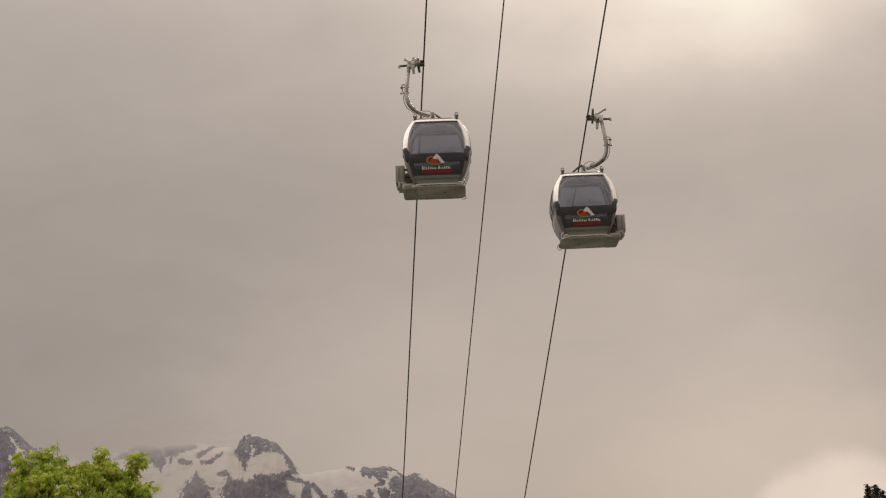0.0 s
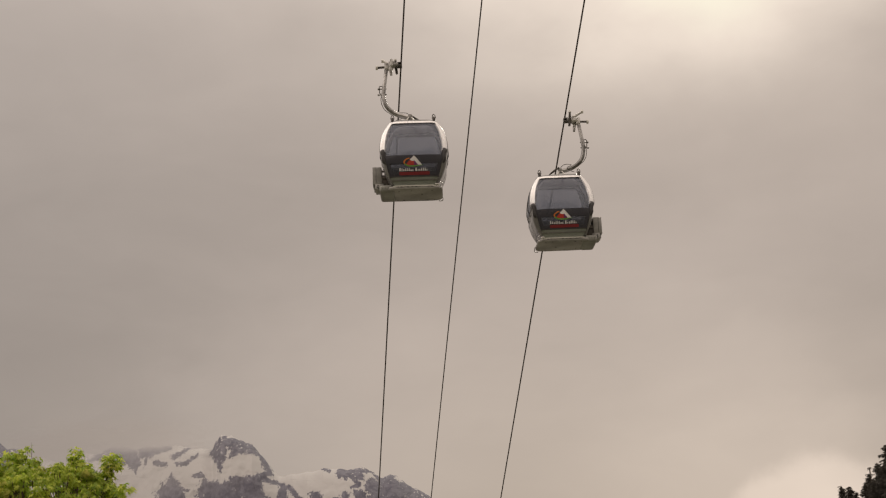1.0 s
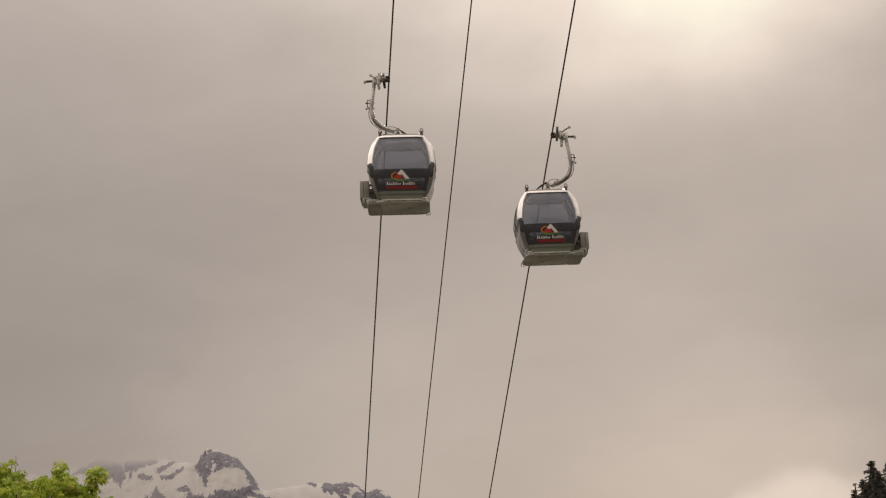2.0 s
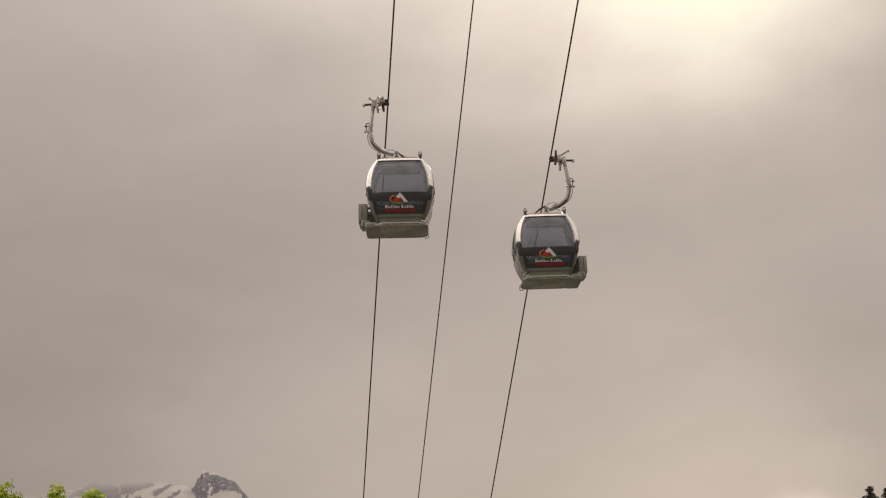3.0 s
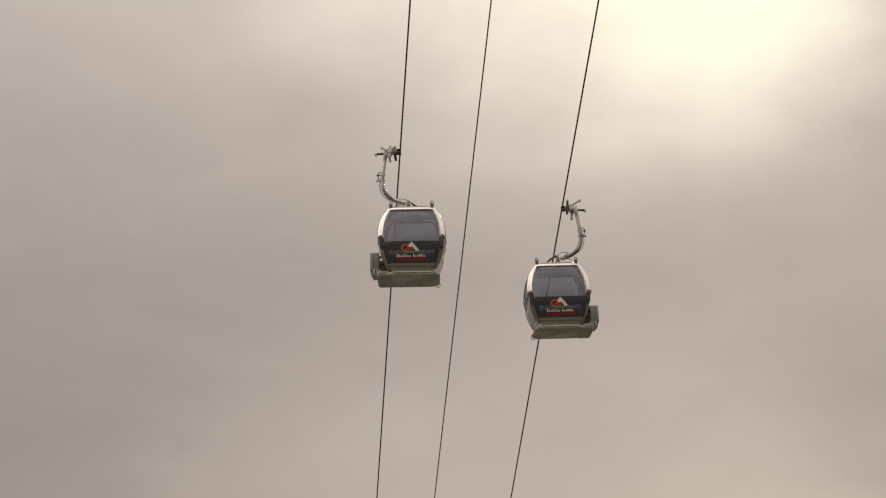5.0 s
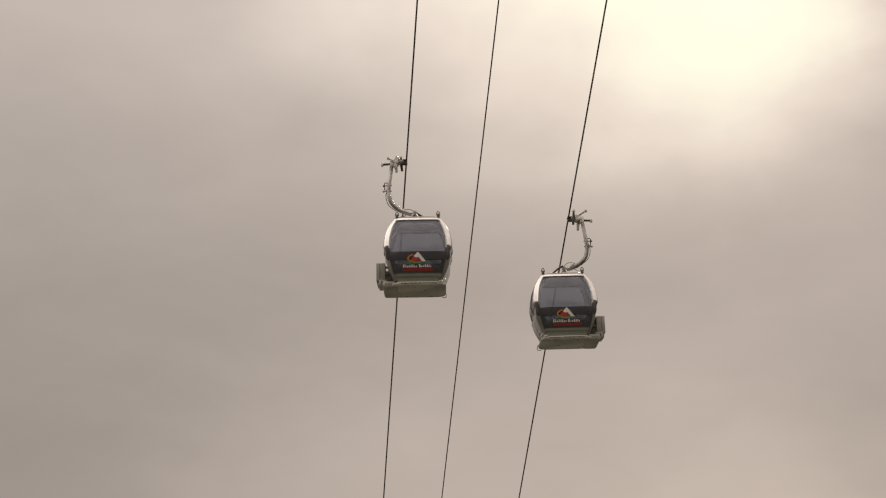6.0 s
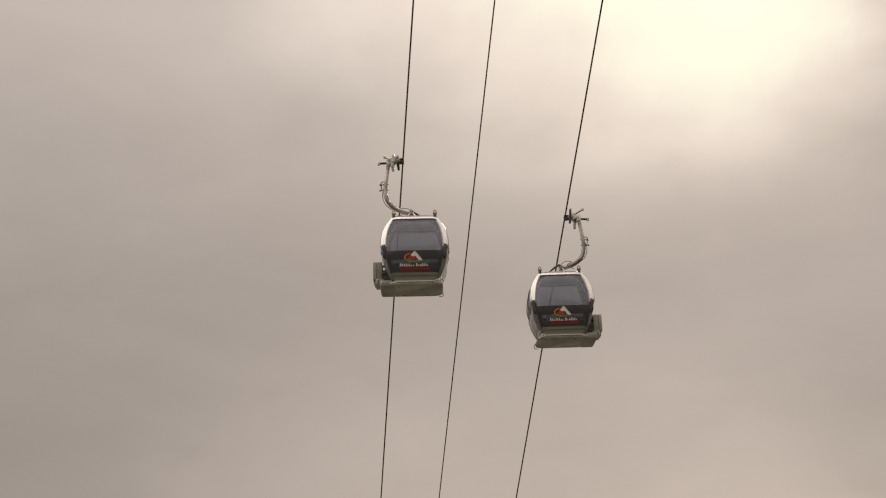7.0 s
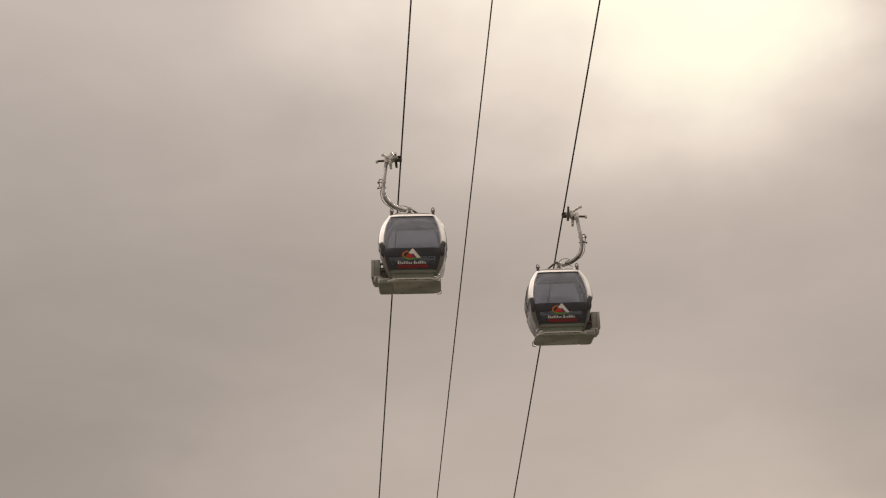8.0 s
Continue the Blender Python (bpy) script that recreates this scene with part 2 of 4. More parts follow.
STEP = material("step_box_sheet", (0.35, 0.355, 0.32), 0.42, 0.2, 0.4, 4.0, (0.27, 0.27, 0.245), 0.003)
RACK = material("rack_sheet", (0.41, 0.405, 0.39), 0.36, 0.4, 0.3, 5.0, (0.30, 0.295, 0.28), 0.001)
RUBBER = material("black_rubber", (0.072, 0.070, 0.073), 0.55, 0, 0.2, 10.0)
BAND = material("black_trim", (0.056, 0.056, 0.070), 0.2, 0, 0.1, 6.0)
CREAM = material("pale_edge_paint", (0.90, 0.89, 0.84), 0.4, 0.1, 0.15, 6.0)
SEAT = material("dark_seat_shell", (0.05, 0.05, 0.055), 0.55, 0, 0.2, 8.0)
CEILING = material("cabin_lining", (0.66, 0.68, 0.71), 0.6, 0, 0.15, 6.0)
RED_BRIGHT = material("bright_red_film", (0.55, 0.05, 0.03), 0.4, 0, 0.1, 8.0)
RED = material("red_film", (0.25, 0.022, 0.028), 0.4, 0, 0.1, 8.0)
PURPLE = material("purple_film", (0.20, 0.04, 0.16), 0.4, 0, 0.1, 8.0)
WHITE = material("white_film", (0.82, 0.80, 0.78), 0.4, 0, 0.05, 8.0)
LEAF_GREEN = material("green_film", (0.16, 0.36, 0.05), 0.4, 0, 0.1, 8.0)
ORANGE = material("orange_film", (0.70, 0.20, 0.03), 0.4, 0, 0.1, 8.0)
DARK_PANE = tinted("dark_pane", (0.66, 0.655, 0.66), 0.1, (0.04, 0.09))
SMOKE = tinted("smoked_pane", (0.795, 0.81, 0.85))
BARK = material("bark", (0.14, 0.105, 0.075), 0.9, 0, 0.45, 6.0, (0.09, 0.07, 0.055), 0.01)
FIR_BARK = material("fir_bark", (0.075, 0.058, 0.045), 0.95, 0, 0.4, 4.0, None, 0.01)
MAPLE = leafy("maple_leaf", (0.26, 0.42, 0.035), (0.88, 0.93, 0.17), 0.48, (0.42, 0.33, 0.09))
NEEDLE = leafy("fir_needles", (0.085, 0.085, 0.072), (0.15, 0.135, 0.115), 0.3)
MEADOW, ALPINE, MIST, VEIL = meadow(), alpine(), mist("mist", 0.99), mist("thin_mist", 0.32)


# ---- building helpers ----
def mesh_of(name, bm, mat, smooth=True):
    me = bpy.data.meshes.new(name)
    bmesh.ops.recalc_face_normals(bm, faces=bm.faces)
    bm.to_mesh(me)
    bm.free()
    if smooth:
        me.shade_smooth()
        me.set_sharp_from_angle(angle=radians(38))
    me.materials.append(mat)
    return me


def part(name, bm, mat, parent, label="", smooth=True):
    ob = new(name, mesh_of(name, bm, mat, smooth))
    ob.parent = parent
    return tagged(ob, label)


def thing(name, m, label, category, group="", kind=""):
    ob = new(name)
    ob.empty_display_size = 0.3
    ob.matrix_world = m
    return tagged(ob, label, category, group, kind)


def box(bm, lo, hi, bevel=0.0, segs=2):
    c = [(a + b) / 2 for a, b in zip(lo, hi)]
    s = [b - a for a, b in zip(lo, hi)]
    r = bmesh.ops.create_cube(bm, size=1, matrix=Matrix.Translation(c) @ Matrix.Diagonal((*s, 1)))
    if bevel:
        edges = list({e for v in r["verts"] for e in v.link_edges})
        bmesh.ops.bevel(bm, geom=edges, offset=bevel, segments=segs, affect="EDGES", profile=0.6)


def tube(bm, pts, radii, sides=10, flat=1.0, cap=True):
    """A round bar swept along points; flat squeezes it across."""
    pts = [Vector(p) for p in pts]
    rings, ref = [], Vector((0, 1, 0))
    for i, p in enumerate(pts):
        way = (pts[min(i + 1, len(pts) - 1)] - pts[max(i - 1, 0)]).normalized()
        if abs(way.dot(ref)) > 0.95:
            ref = Vector((1, 0, 0))
        side = way.cross(ref).normalized()
        up = side.cross(way).normalized()
        r = radii[i] if isinstance(radii, (list, tuple)) else radii
        rings.append([bm.verts.new(p + side * math.cos(2 * math.pi * k / sides) * r + up * math.sin(2 * math.pi * k / sides) * r * flat)
                      for k in range(sides)])
    for a, b in zip(rings, rings[1:]):
        for k in range(sides):
            bm.faces.new((a[k], a[(k + 1) % sides], b[(k + 1) % sides], b[k]))
    if cap:
        bm.faces.new(rings[0])
        bm.faces.new(rings[-1])


def curve(points, n):
    """Smooth path through a few points (Catmull-Rom)."""
    p = [Vector(q) for q in points]
    p = [2 * p[0] - p[1]] + p + [2 * p[-1] - p[-2]]
    out = []
    for i in range(1, len(p) - 2):
        for k in range(n):
            s = k / n
            a, b, c, d = p[i - 1], p[i], p[i + 1], p[i + 2]
            out.append(0.5 * (2 * b + (c - a) * s + (2 * a - 5 * b + 4 * c - d) * s * s + (3 * b - 3 * c + d - a) * s ** 3))
    return out + [p[-2]]


def lerp_table(table, z):
    for (z0, v0), (z1, v1) in zip(table, table[1:]):
        if z <= z1:
            k = max(0.0, (z - z0) / (z1 - z0))
            return v0 + (v1 - v0) * k
    return table[-1][1]


# ---- the hillside ----
def ground_height(x, y):
    z = 0.0
    if y > 6:
        z -= 0.54 * (math.sqrt((y - 14) ** 2 + 36) + (y - 14)) / 2 - 0.54 * (math.sqrt(64 + 36) - 8) / 2
    if y < -4:
        k = -y - 4
        z += 0.46 * k if k < 130 else 0.46 * 130 + 0.15 * (k - 130)
        z = min(z, 110)
        z += 85 * math.exp(-((x - 18) / 24) ** 2 - ((y + 150) / 22) ** 2)
    z += 66 * math.exp(-((x - 56) / 28) ** 2 - ((y - 112) / 55) ** 2)
    z = -150 + math.log(1 + math.exp(min(60, (z + 150) / 12))) * 12
    r = math.hypot(x, y)
    k = min(1, max(0, (r - 4) / 40))
    z += k * 0.8 * noise.noise((x * 0.05, y * 0.05, 1.7)) + min(1, r / 900) ** 2 * 30 * noise.noise((x * 0.0015, y * 0.0015, 4.2))
    return z


def make_ground():
    radii = [0.0] + [0.9 * 1.088 ** i for i in range(102)]
    radii = [r for r in radii if r < 4850]
    n = 168
    verts, faces = [], []
    verts.append((0, 0, ground_height(0, 0)))
    for r in radii[1:]:
        for k in range(n):
            a = 2 * math.pi * k / n
            x, y = r * math.sin(a), r * math.cos(a)
            verts.append((x, y, ground_height(x, y)))
    for k in range(n):
        faces.append((0, 1 + k, 1 + (k + 1) % n))
    for i in range(len(radii) - 2):
        a, b = 1 + i * n, 1 + (i + 1) * n
        for k in range(n):
            faces.append((a + k, b + k, b + (k + 1) % n, a + (k + 1) % n))
    me = bpy.data.meshes.new("ground")
    me.from_pydata(verts, [], [f[::-1] for f in faces])
    me.shade_smooth()
    me.materials.append(MEADOW)
    tagged(new("ground", me), "grassy mountainside falling away to a wide valley", "ground", kind="structure")


make_ground()


# ---- the snow mountains across the valley ----
WEST_CREST = [  # az, el, slope to the left, slope to the right (degrees up per degree across)
    (24.5, 7.2, 0.3, 0.3), (22.0, 7.3, 0.2, 0.2), (19.65, 7.66, 0.30, 0.55), (18.3, 6.80, 0.2, 0.35), (17.2, 6.4, 0.2, 0.2), (15.6, 6.58, 0.2, 0.1),
    (14.3, 6.84, 0.20, 0.05), (12.9, 6.82, 0.1, 0.1), (12.0, 6.84, 0.06, 0.10), (10.95, 6.66, 0.1, 0.1)]
MAIN_CREST = [
    (10.34, 6.88, 3.2, 0.1), (10.13, 7.18, 1.8, 0.12), (9.72, 7.08, 0.8, 0.30), (8.85, 6.74, 0.3, 1.1), (8.35, 6.05, 0.5, 1.6), (7.85, 5.42, 0.4, 0.1), (7.2, 5.50, 0.2, 0.1)]
EAST_CREST = [
    (6.6, 5.58, 0.2, 0.1), (5.95, 5.70, 0.36, 0.08), (5.2, 5.64, 0.1, 0.1), (4.3, 5.70, 0.15, 0.45), (3.12, 5.33, 0.2, 0.45), (2.1, 4.72, 0.3, 0.5),
    (-1.0, 2.6, 0.6, 0.3), (-6.0, 1.6, 0.2, 0.1), (-14.0, 1.4, 0.1, 0.1), (-22.0, 1.5, 0.1, 0.1), (-29.0, 1.5, 0.1, 0.1)]
# ribs and walls of bare rock: az and el of both ends, half width at both ends
LEFT_PEAK = [
    (19.56, 7.61, 18.66, 6.60, 0.19, 0.214), (19.81, 7.39, 19.37, 6.61, 0.214, 0.142), (19.96, 6.84, 19.56, 5.73, 0.214, 0.237), (20.30, 7.51, 19.84, 6.62, 0.332, 0.332),
    (18.61, 7.09, 18.11, 6.60, 0.047, 0.119), (19.70, 5.62, 19.51, 4.41, 0.237, 0.332), (18.66, 6.60, 18.31, 5.71, 0.237, 0.332),
]
MISTY_RIDGE = [
    (15.39, 6.28, 14.97, 6.41, 0.083, 0.119), (13.89, 6.57, 13.61, 6.11, 0.404, 0.214), (14.50, 6.40, 14.06, 6.16, 0.214, 0.142), (13.54, 6.06, 13.54, 5.74, 0.119, 0.036),
    (13.25, 6.51, 12.18, 6.73, 0.19, 0.083), (14.07, 6.82, 13.12, 6.78, 0.19, 0.19), (14.61, 6.67, 14.07, 6.66, 0.214, 0.214), (13.14, 6.28, 13.20, 6.01, 0.047, 0.047),
    (12.02, 6.34, 11.24, 6.76, 0.107, 0.043), (11.88, 6.04, 11.52, 6.08, 0.071, 0.071), (11.52, 6.10, 11.05, 6.41, 0.071, 0.043), (12.75, 6.13, 12.38, 6.03, 0.107, 0.083),
    (12.09, 5.64, 12.16, 4.84, 0.036, 0.475), (12.16, 4.84, 12.18, 3.98, 0.475, 0.617), (11.93, 5.34, 11.70, 4.83, 0.071, 0.119),
]
HEAD_WALL = [
    (11.65, 5.05, 11.49, 4.96, 0.071, 0.071), (11.22, 5.52, 10.92, 5.58, 0.083, 0.107), (10.20, 6.98, 10.36, 6.43, 0.107, 0.142), (10.36, 6.43, 10.14, 5.85, 0.166, 0.071),
    (10.14, 5.85, 10.18, 5.69, 0.047, 0.036), (9.96, 7.07, 10.02, 6.42, 0.095, 0.119), (9.99, 6.88, 9.64, 6.92, 0.083, 0.119), (9.64, 6.76, 8.97, 6.62, 0.226, 0.226),
    (10.20, 6.66, 10.09, 6.15, 0.19, 0.142), (9.46, 6.52, 9.76, 6.28, 0.119, 0.059), (9.01, 6.62, 8.53, 6.36, 0.19, 0.095), (8.53, 6.33, 8.30, 5.91, 0.083, 0.095),
    (8.32, 5.96, 8.08, 5.51, 0.119, 0.083), (10.92, 5.08, 10.76, 5.30, 0.095, 0.083),
]
FOOT_WALL = [
    (10.74, 4.89, 8.85, 4.92, 0.356, 0.404), (10.58, 4.38, 8.63, 4.20, 0.38, 0.522), (9.66, 5.36, 8.61, 5.32, 0.119, 0.166), (8.61, 5.46, 8.12, 5.56, 0.095, 0.071),
    (8.61, 5.41, 7.55, 5.06, 0.095, 0.047), (8.80, 4.96, 8.40, 4.31, 0.285, 0.19), (7.58, 4.92, 7.70, 4.28, 0.166, 0.237), (7.39, 5.00, 6.84, 4.36, 0.083, 0.142),
    (6.28, 4.46, 6.31, 4.11, 0.261, 0.332), (5.44, 4.42, 5.26, 4.23, 0.095, 0.19), (5.06, 4.59, 5.01, 4.13, 0.154, 0.237),
]
EAST_PEAK = [
    (5.92, 5.69, 5.64, 5.54, 0.071, 0.036), (5.32, 5.48, 5.20, 5.52, 0.083, 0.154), (5.18, 5.47, 4.45, 5.35, 0.19, 0.214), (4.49, 5.54, 3.83, 5.53, 0.083, 0.095),
    (4.16, 5.71, 4.02, 5.56, 0.047, 0.071), (4.76, 5.20, 4.49, 5.01, 0.047, 0.047), (3.12, 5.18, 3.16, 4.10, 0.166, 1.04), (3.91, 4.87, 3.45, 4.62, 0.285, 0.356),
    (4.62, 4.67, 4.16, 4.26, 0.119, 0.332), (3.57, 5.01, 3.12, 5.06, 0.119, 0.214), (2.59, 4.81, 1.88, 4.04, 0.214, 0.332), (2.04, 4.62, 1.12, 4.10, 0.059, 0.119),
    (4.77, 4.86, 4.49, 4.96, 0.059, 0.095), (3.84, 5.37, 3.57, 5.13, 0.047, 0.095),
]


def crest(az):
    # a soft maximum, so that the saddles between the tops are rounded
    el = math.log(sum(math.exp(14 * (e - (sl * (az - a) if az > a else sr * (a - az)) - 0.30 * (az - a) ** 2))
                      for a, e, sl, sr in WEST_CREST + MAIN_CREST + EAST_CREST)) / 14 - 0.005
    return max(el, 1.0)


def jag(az):
    """Broken rock along the crest; the snow saddles are smooth."""
    rocky = max(math.exp(-((az - a) / w) ** 2) for a, w in ((9.3, 1.1), (3.6, 1.5), (19.6, 1.2), (0.0, 2.0), (13.2, 0.8)))
    return (0.12 + 0.88 * rocky) * (0.05 * noise.noise((az * 2.3, 0.0, 3.1)) + 0.06 * noise.noise((az * 7.0, 1.0, 0.4)) + 0.04 * noise.noise((az * 19.0, 2.0, 0.4)))


def bare_rock(az, el):
    """How far a spot lies inside the rock that stands free of snow (arrays; about 0.5 at its rim)."""
    amount = np.full(az.shape, -0.6)
    for ribs, firm in ((LEFT_PEAK, 0.50), (MISTY_RIDGE, 0.7), (HEAD_WALL, 0.47), (FOOT_WALL, 0.75), (EAST_PEAK, 0.62)):   # firm: how little snow clings within
        for a0, e0, a1, e1, w0, w1 in ribs:
            da, de = a1 - a0, e1 - e0
            k = np.clip(((az - a0) * da + (el - e0) * de) / (da * da + de * de), 0, 1)
            gap = np.hypot(az - a0 - k * da, el - e0 - k * de)
            w = w0 + (w1 - w0) * k
            amount = np.maximum(amount, 0.5 + np.clip((w * 1.14 - gap) / (0.05 + 0.45 * w), -1.5, firm))
    return np.where(el < 3.9, np.maximum(amount, 1.1), amount)


def make_mountains():
    columns = [29.0 - 8.0 * i / 60 for i in range(60)] + [21.0 - 22.5 * i / 1000 for i in range(1000)] + [-1.5 - 29.5 * i / 120 for i in range(121)]
    rows, back = 170, 8
    verts, seen, faces = [], [], []
    for az in columns:
        top, broken = crest(az), jag(az)
        for j in range(rows + back + 1):
            if j <= rows:
                s = j / rows
                r = 3250 + 650 * s
                el = -3.0 + (top + 3.0) * (1 - (1 - s) ** 2.2)
                el += broken * s ** 12
                rough = noise.fractal((az * 1.6, el * 2.0, 0.3), 0.9, 2.1, 6)
                r += (9 * rough + 2 * noise.noise((az * 1.6, el * 2.6, 6.0))) * (1 - s ** 6)
            else:
                s = (j - rows) / back
                r, el = 3900 + 500 * s, top + broken - (top + 3.0) * s
            d = aim(az, el)
            h = math.hypot(d.x, d.y)
            verts.append((d.x / h * r, d.y / h * r, 1.6 + d.z / h * r))
            seen.append((az + 0.05 * noise.noise((az * 5.0, el * 6.0, 1.7)) + 0.05 * noise.noise((az * 14.0, el * 16.0, 4.7)),
                         el + 0.05 * noise.noise((az * 5.0, el * 6.0, 8.2)) + 0.05 * noise.noise((az * 14.0, el * 16.0, 2.9))))
    seen = np.array(seen)
    bare = bare_rock(seen[:, 0], seen[:, 1])
    n = rows + back + 1
    for i in range(len(columns) - 1):
        for j in range(n - 1):
            faces.append((i * n + j, i * n + j + 1, (i + 1) * n + j + 1, (i + 1) * n + j))
    me = bpy.data.meshes.new("mountain_range")
    me.from_pydata(verts, [], faces)
    me.attributes.new("bare", "FLOAT", "POINT").data.foreach_set("value", bare.astype(np.float32))
    me.shade_smooth()
    me.materials.append(ALPINE)
    tagged(new("mountain_range", me), "grey rocky mountain range streaked with old snow, its tops in cloud", "mountain", kind="structure")


make_mountains()


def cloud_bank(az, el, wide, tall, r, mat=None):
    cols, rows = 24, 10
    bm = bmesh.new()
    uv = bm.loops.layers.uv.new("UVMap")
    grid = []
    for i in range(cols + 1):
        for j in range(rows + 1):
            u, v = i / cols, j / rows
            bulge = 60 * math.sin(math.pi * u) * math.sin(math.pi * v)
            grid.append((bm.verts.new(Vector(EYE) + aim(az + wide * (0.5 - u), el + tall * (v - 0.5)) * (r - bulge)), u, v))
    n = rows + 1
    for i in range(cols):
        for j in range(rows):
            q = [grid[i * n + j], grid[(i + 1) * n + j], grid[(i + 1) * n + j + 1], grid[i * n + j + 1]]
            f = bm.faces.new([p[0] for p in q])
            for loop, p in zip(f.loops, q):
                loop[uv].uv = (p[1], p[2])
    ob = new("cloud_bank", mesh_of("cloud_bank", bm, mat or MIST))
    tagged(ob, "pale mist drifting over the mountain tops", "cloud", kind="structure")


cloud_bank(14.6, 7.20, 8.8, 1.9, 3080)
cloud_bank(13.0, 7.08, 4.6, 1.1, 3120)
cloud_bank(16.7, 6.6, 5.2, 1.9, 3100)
# thin self-glowing sheet standing in for haze over the left slopes
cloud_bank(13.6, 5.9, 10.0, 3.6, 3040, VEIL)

# ---- the ropeway ----
ALONG = Vector((-0.10331, 0.87053, -0.48116))       # the way of all the ropes, downhill from the viewer
ACROSS = Vector((ALONG.y, -ALONG.x, 0)).normalized()
HEADING = 6.75
GRIP_DOWN = Vector(EYE) + Vector((-1.3286, 37.7000, 15.5430))
GAUGE = 5.2052
GRIP_UP = Vector(EYE) + Vector((3.6062, 40.2862, 14.4526))
UPPER = 2.5784                                       # the middle cable hangs higher


def rope_ends(p):
    """Down to the valley floor and up into the hillside behind."""
    out = []
    for sign in (1, -1):
        s = 0
        while s < 420:
            q = p + ALONG * s * sign
            if q.z < ground_height(q.x, q.y) - 0.3:
                break
            s += 2
        out.append(p + ALONG * s * sign)
    return out


def taut_rope(name, p, radius, label, mat):
    """A taut rope, straight from end to end."""
    a, b = rope_ends(p)
    bm = bmesh.new()
    tube(bm, [a + (b - a) * (i / 60) for i in range(61)], radius, 14)
    ob = new(name, mesh_of(name, bm, mat))
    return tagged(ob, label, "cable", "ropes of the gondola lift")


taut_rope("haul_rope", GRIP_DOWN, 0.024, "dark steel haul rope that carries descending cabins", ROPE)
taut_rope("haul_rope", GRIP_UP, 0.024, "dark steel haul rope that carries ascending cabins", ROPE)
taut_rope("signal_cable", GRIP_DOWN + ACROSS * GAUGE / 2 + Vector((0, 0, UPPER)), 0.021, "thinner dark cable strung between the two haul ropes", ROPE)

# cabin outline: half width and half depth over height
WIDE = [(-0.04, 0.622), (0.06, 0.667), (0.30, 0.77), (0.60, 0.85), (0.88, 0.882), (1.20, 0.874), (1.45, 0.838), (1.65, 0.785), (1.80, 0.713), (1.92, 0.642), (2.0, 0.585)]
DEEP = [(-0.02, 0.62), (0.30, 0.75), (0.70, 0.83), (1.0, 0.83), (1.35, 0.77), (1.70, 0.66), (1.96, 0.55), (2.0, 0.52)]
POWER = 8.5
BULGE = [(-0.02, 0.0), (0.15, 0.01), (0.45, 0.035), (0.72, 0.04), (0.86, 0.005), (0.98, -0.12), (1.5, -0.12), (2.0, -0.07)]   # both sides swell below their windows


def smooth_table(table, z):
    h = 0.07
    return (lerp_table(table, z - h) + 2 * lerp_table(table, z) + lerp_table(table, z + h)) / 4


def shell_point(th, z, out=0.0):
    """A point of the barrel-shaped cabin shell at the angle th and height z."""
    w, d = smooth_table(WIDE, z) + out, smooth_table(DEEP, z) + out
    c, s = math.cos(th), math.sin(th)
    x = w * math.copysign(abs(c) ** (2 / POWER), c)
    swell = smooth_table(BULGE, z)
    if c < 0 and swell > 0:
        swell *= 1.7                                    # the doors stand out a little more
    x += math.copysign(swell, c) * max(0.0, 1 - (s / 0.62) ** 4)
    return Vector((x, d * math.copysign(abs(s) ** (2 / POWER), s), z))


def front_angle(u, side=-1):
    """The angle at which the end wall has the cross position u (-1 to 1)."""
    return side * math.acos(math.copysign(min(1, abs(u)) ** (POWER / 2), u))


def patch(bm, angles, heights, out=0.0, thick=0.02):
    """A curved plate of the shell with real thickness."""
    cols = []
    for th in angles:
        cols.append(([bm.verts.new(shell_point(th, z, out)) for z in heights], [bm.verts.new(shell_point(th, z, out - thick)) for z in heights]))
    m = len(heights)
    for (a, ai), (b, bi) in zip(cols, cols[1:]):
        for k in range(m - 1):
            bm.faces.new((a[k], b[k], b[k + 1], a[k + 1]))
            bm.faces.new((ai[k], ai[k + 1], bi[k + 1], bi[k]))
        bm.faces.new((a[0], ai[0], bi[0], b[0]))
        bm.faces.new((a[-1], b[-1], bi[-1], ai[-1]))
    for a, ai in (cols[0], cols[-1]):
        for k in range(m - 1):
            bm.faces.new((a[k], a[k + 1], ai[k + 1], ai[k]))


def knob(bm, angles, z0, z1):
    """An egg-shaped rubber buffer bedded on the shell."""
    rings, n, m = [], 16, 9
    a0, a1 = angles[0], angles[-1]
    for j in range(m + 1):
        v = -1 + 2 * j / m
        fat = max(0.0, 1 - abs(v) ** 3.2) ** 0.5
        z = (z0 + z1) / 2 + v * (z1 - z0) / 2
        ring = []
        for i in range(n):
            t = 2 * math.pi * i / n
            th = (a0 + a1) / 2 + (a1 - a0) / 2 * math.cos(t) * (0.35 + 0.65 * fat)
            ring.append(bm.verts.new(shell_point(th, z, 0.005 + 0.072 * fat * math.sin(t))))
        rings.append(ring)
    for a, b in zip(rings, rings[1:]):
        for i in range(n):
            bm.faces.new((a[i], a[(i + 1) % n], b[(i + 1) % n], b[i]))
    bm.faces.new(rings[0])
    bm.faces.new(rings[-1])


def span(a, b, n):
    return [a + (b - a) * i / n for i in range(n + 1)]


def end_angles(u, side, n=16):
    return [front_angle(v, side) for v in span(-u, u, n)]


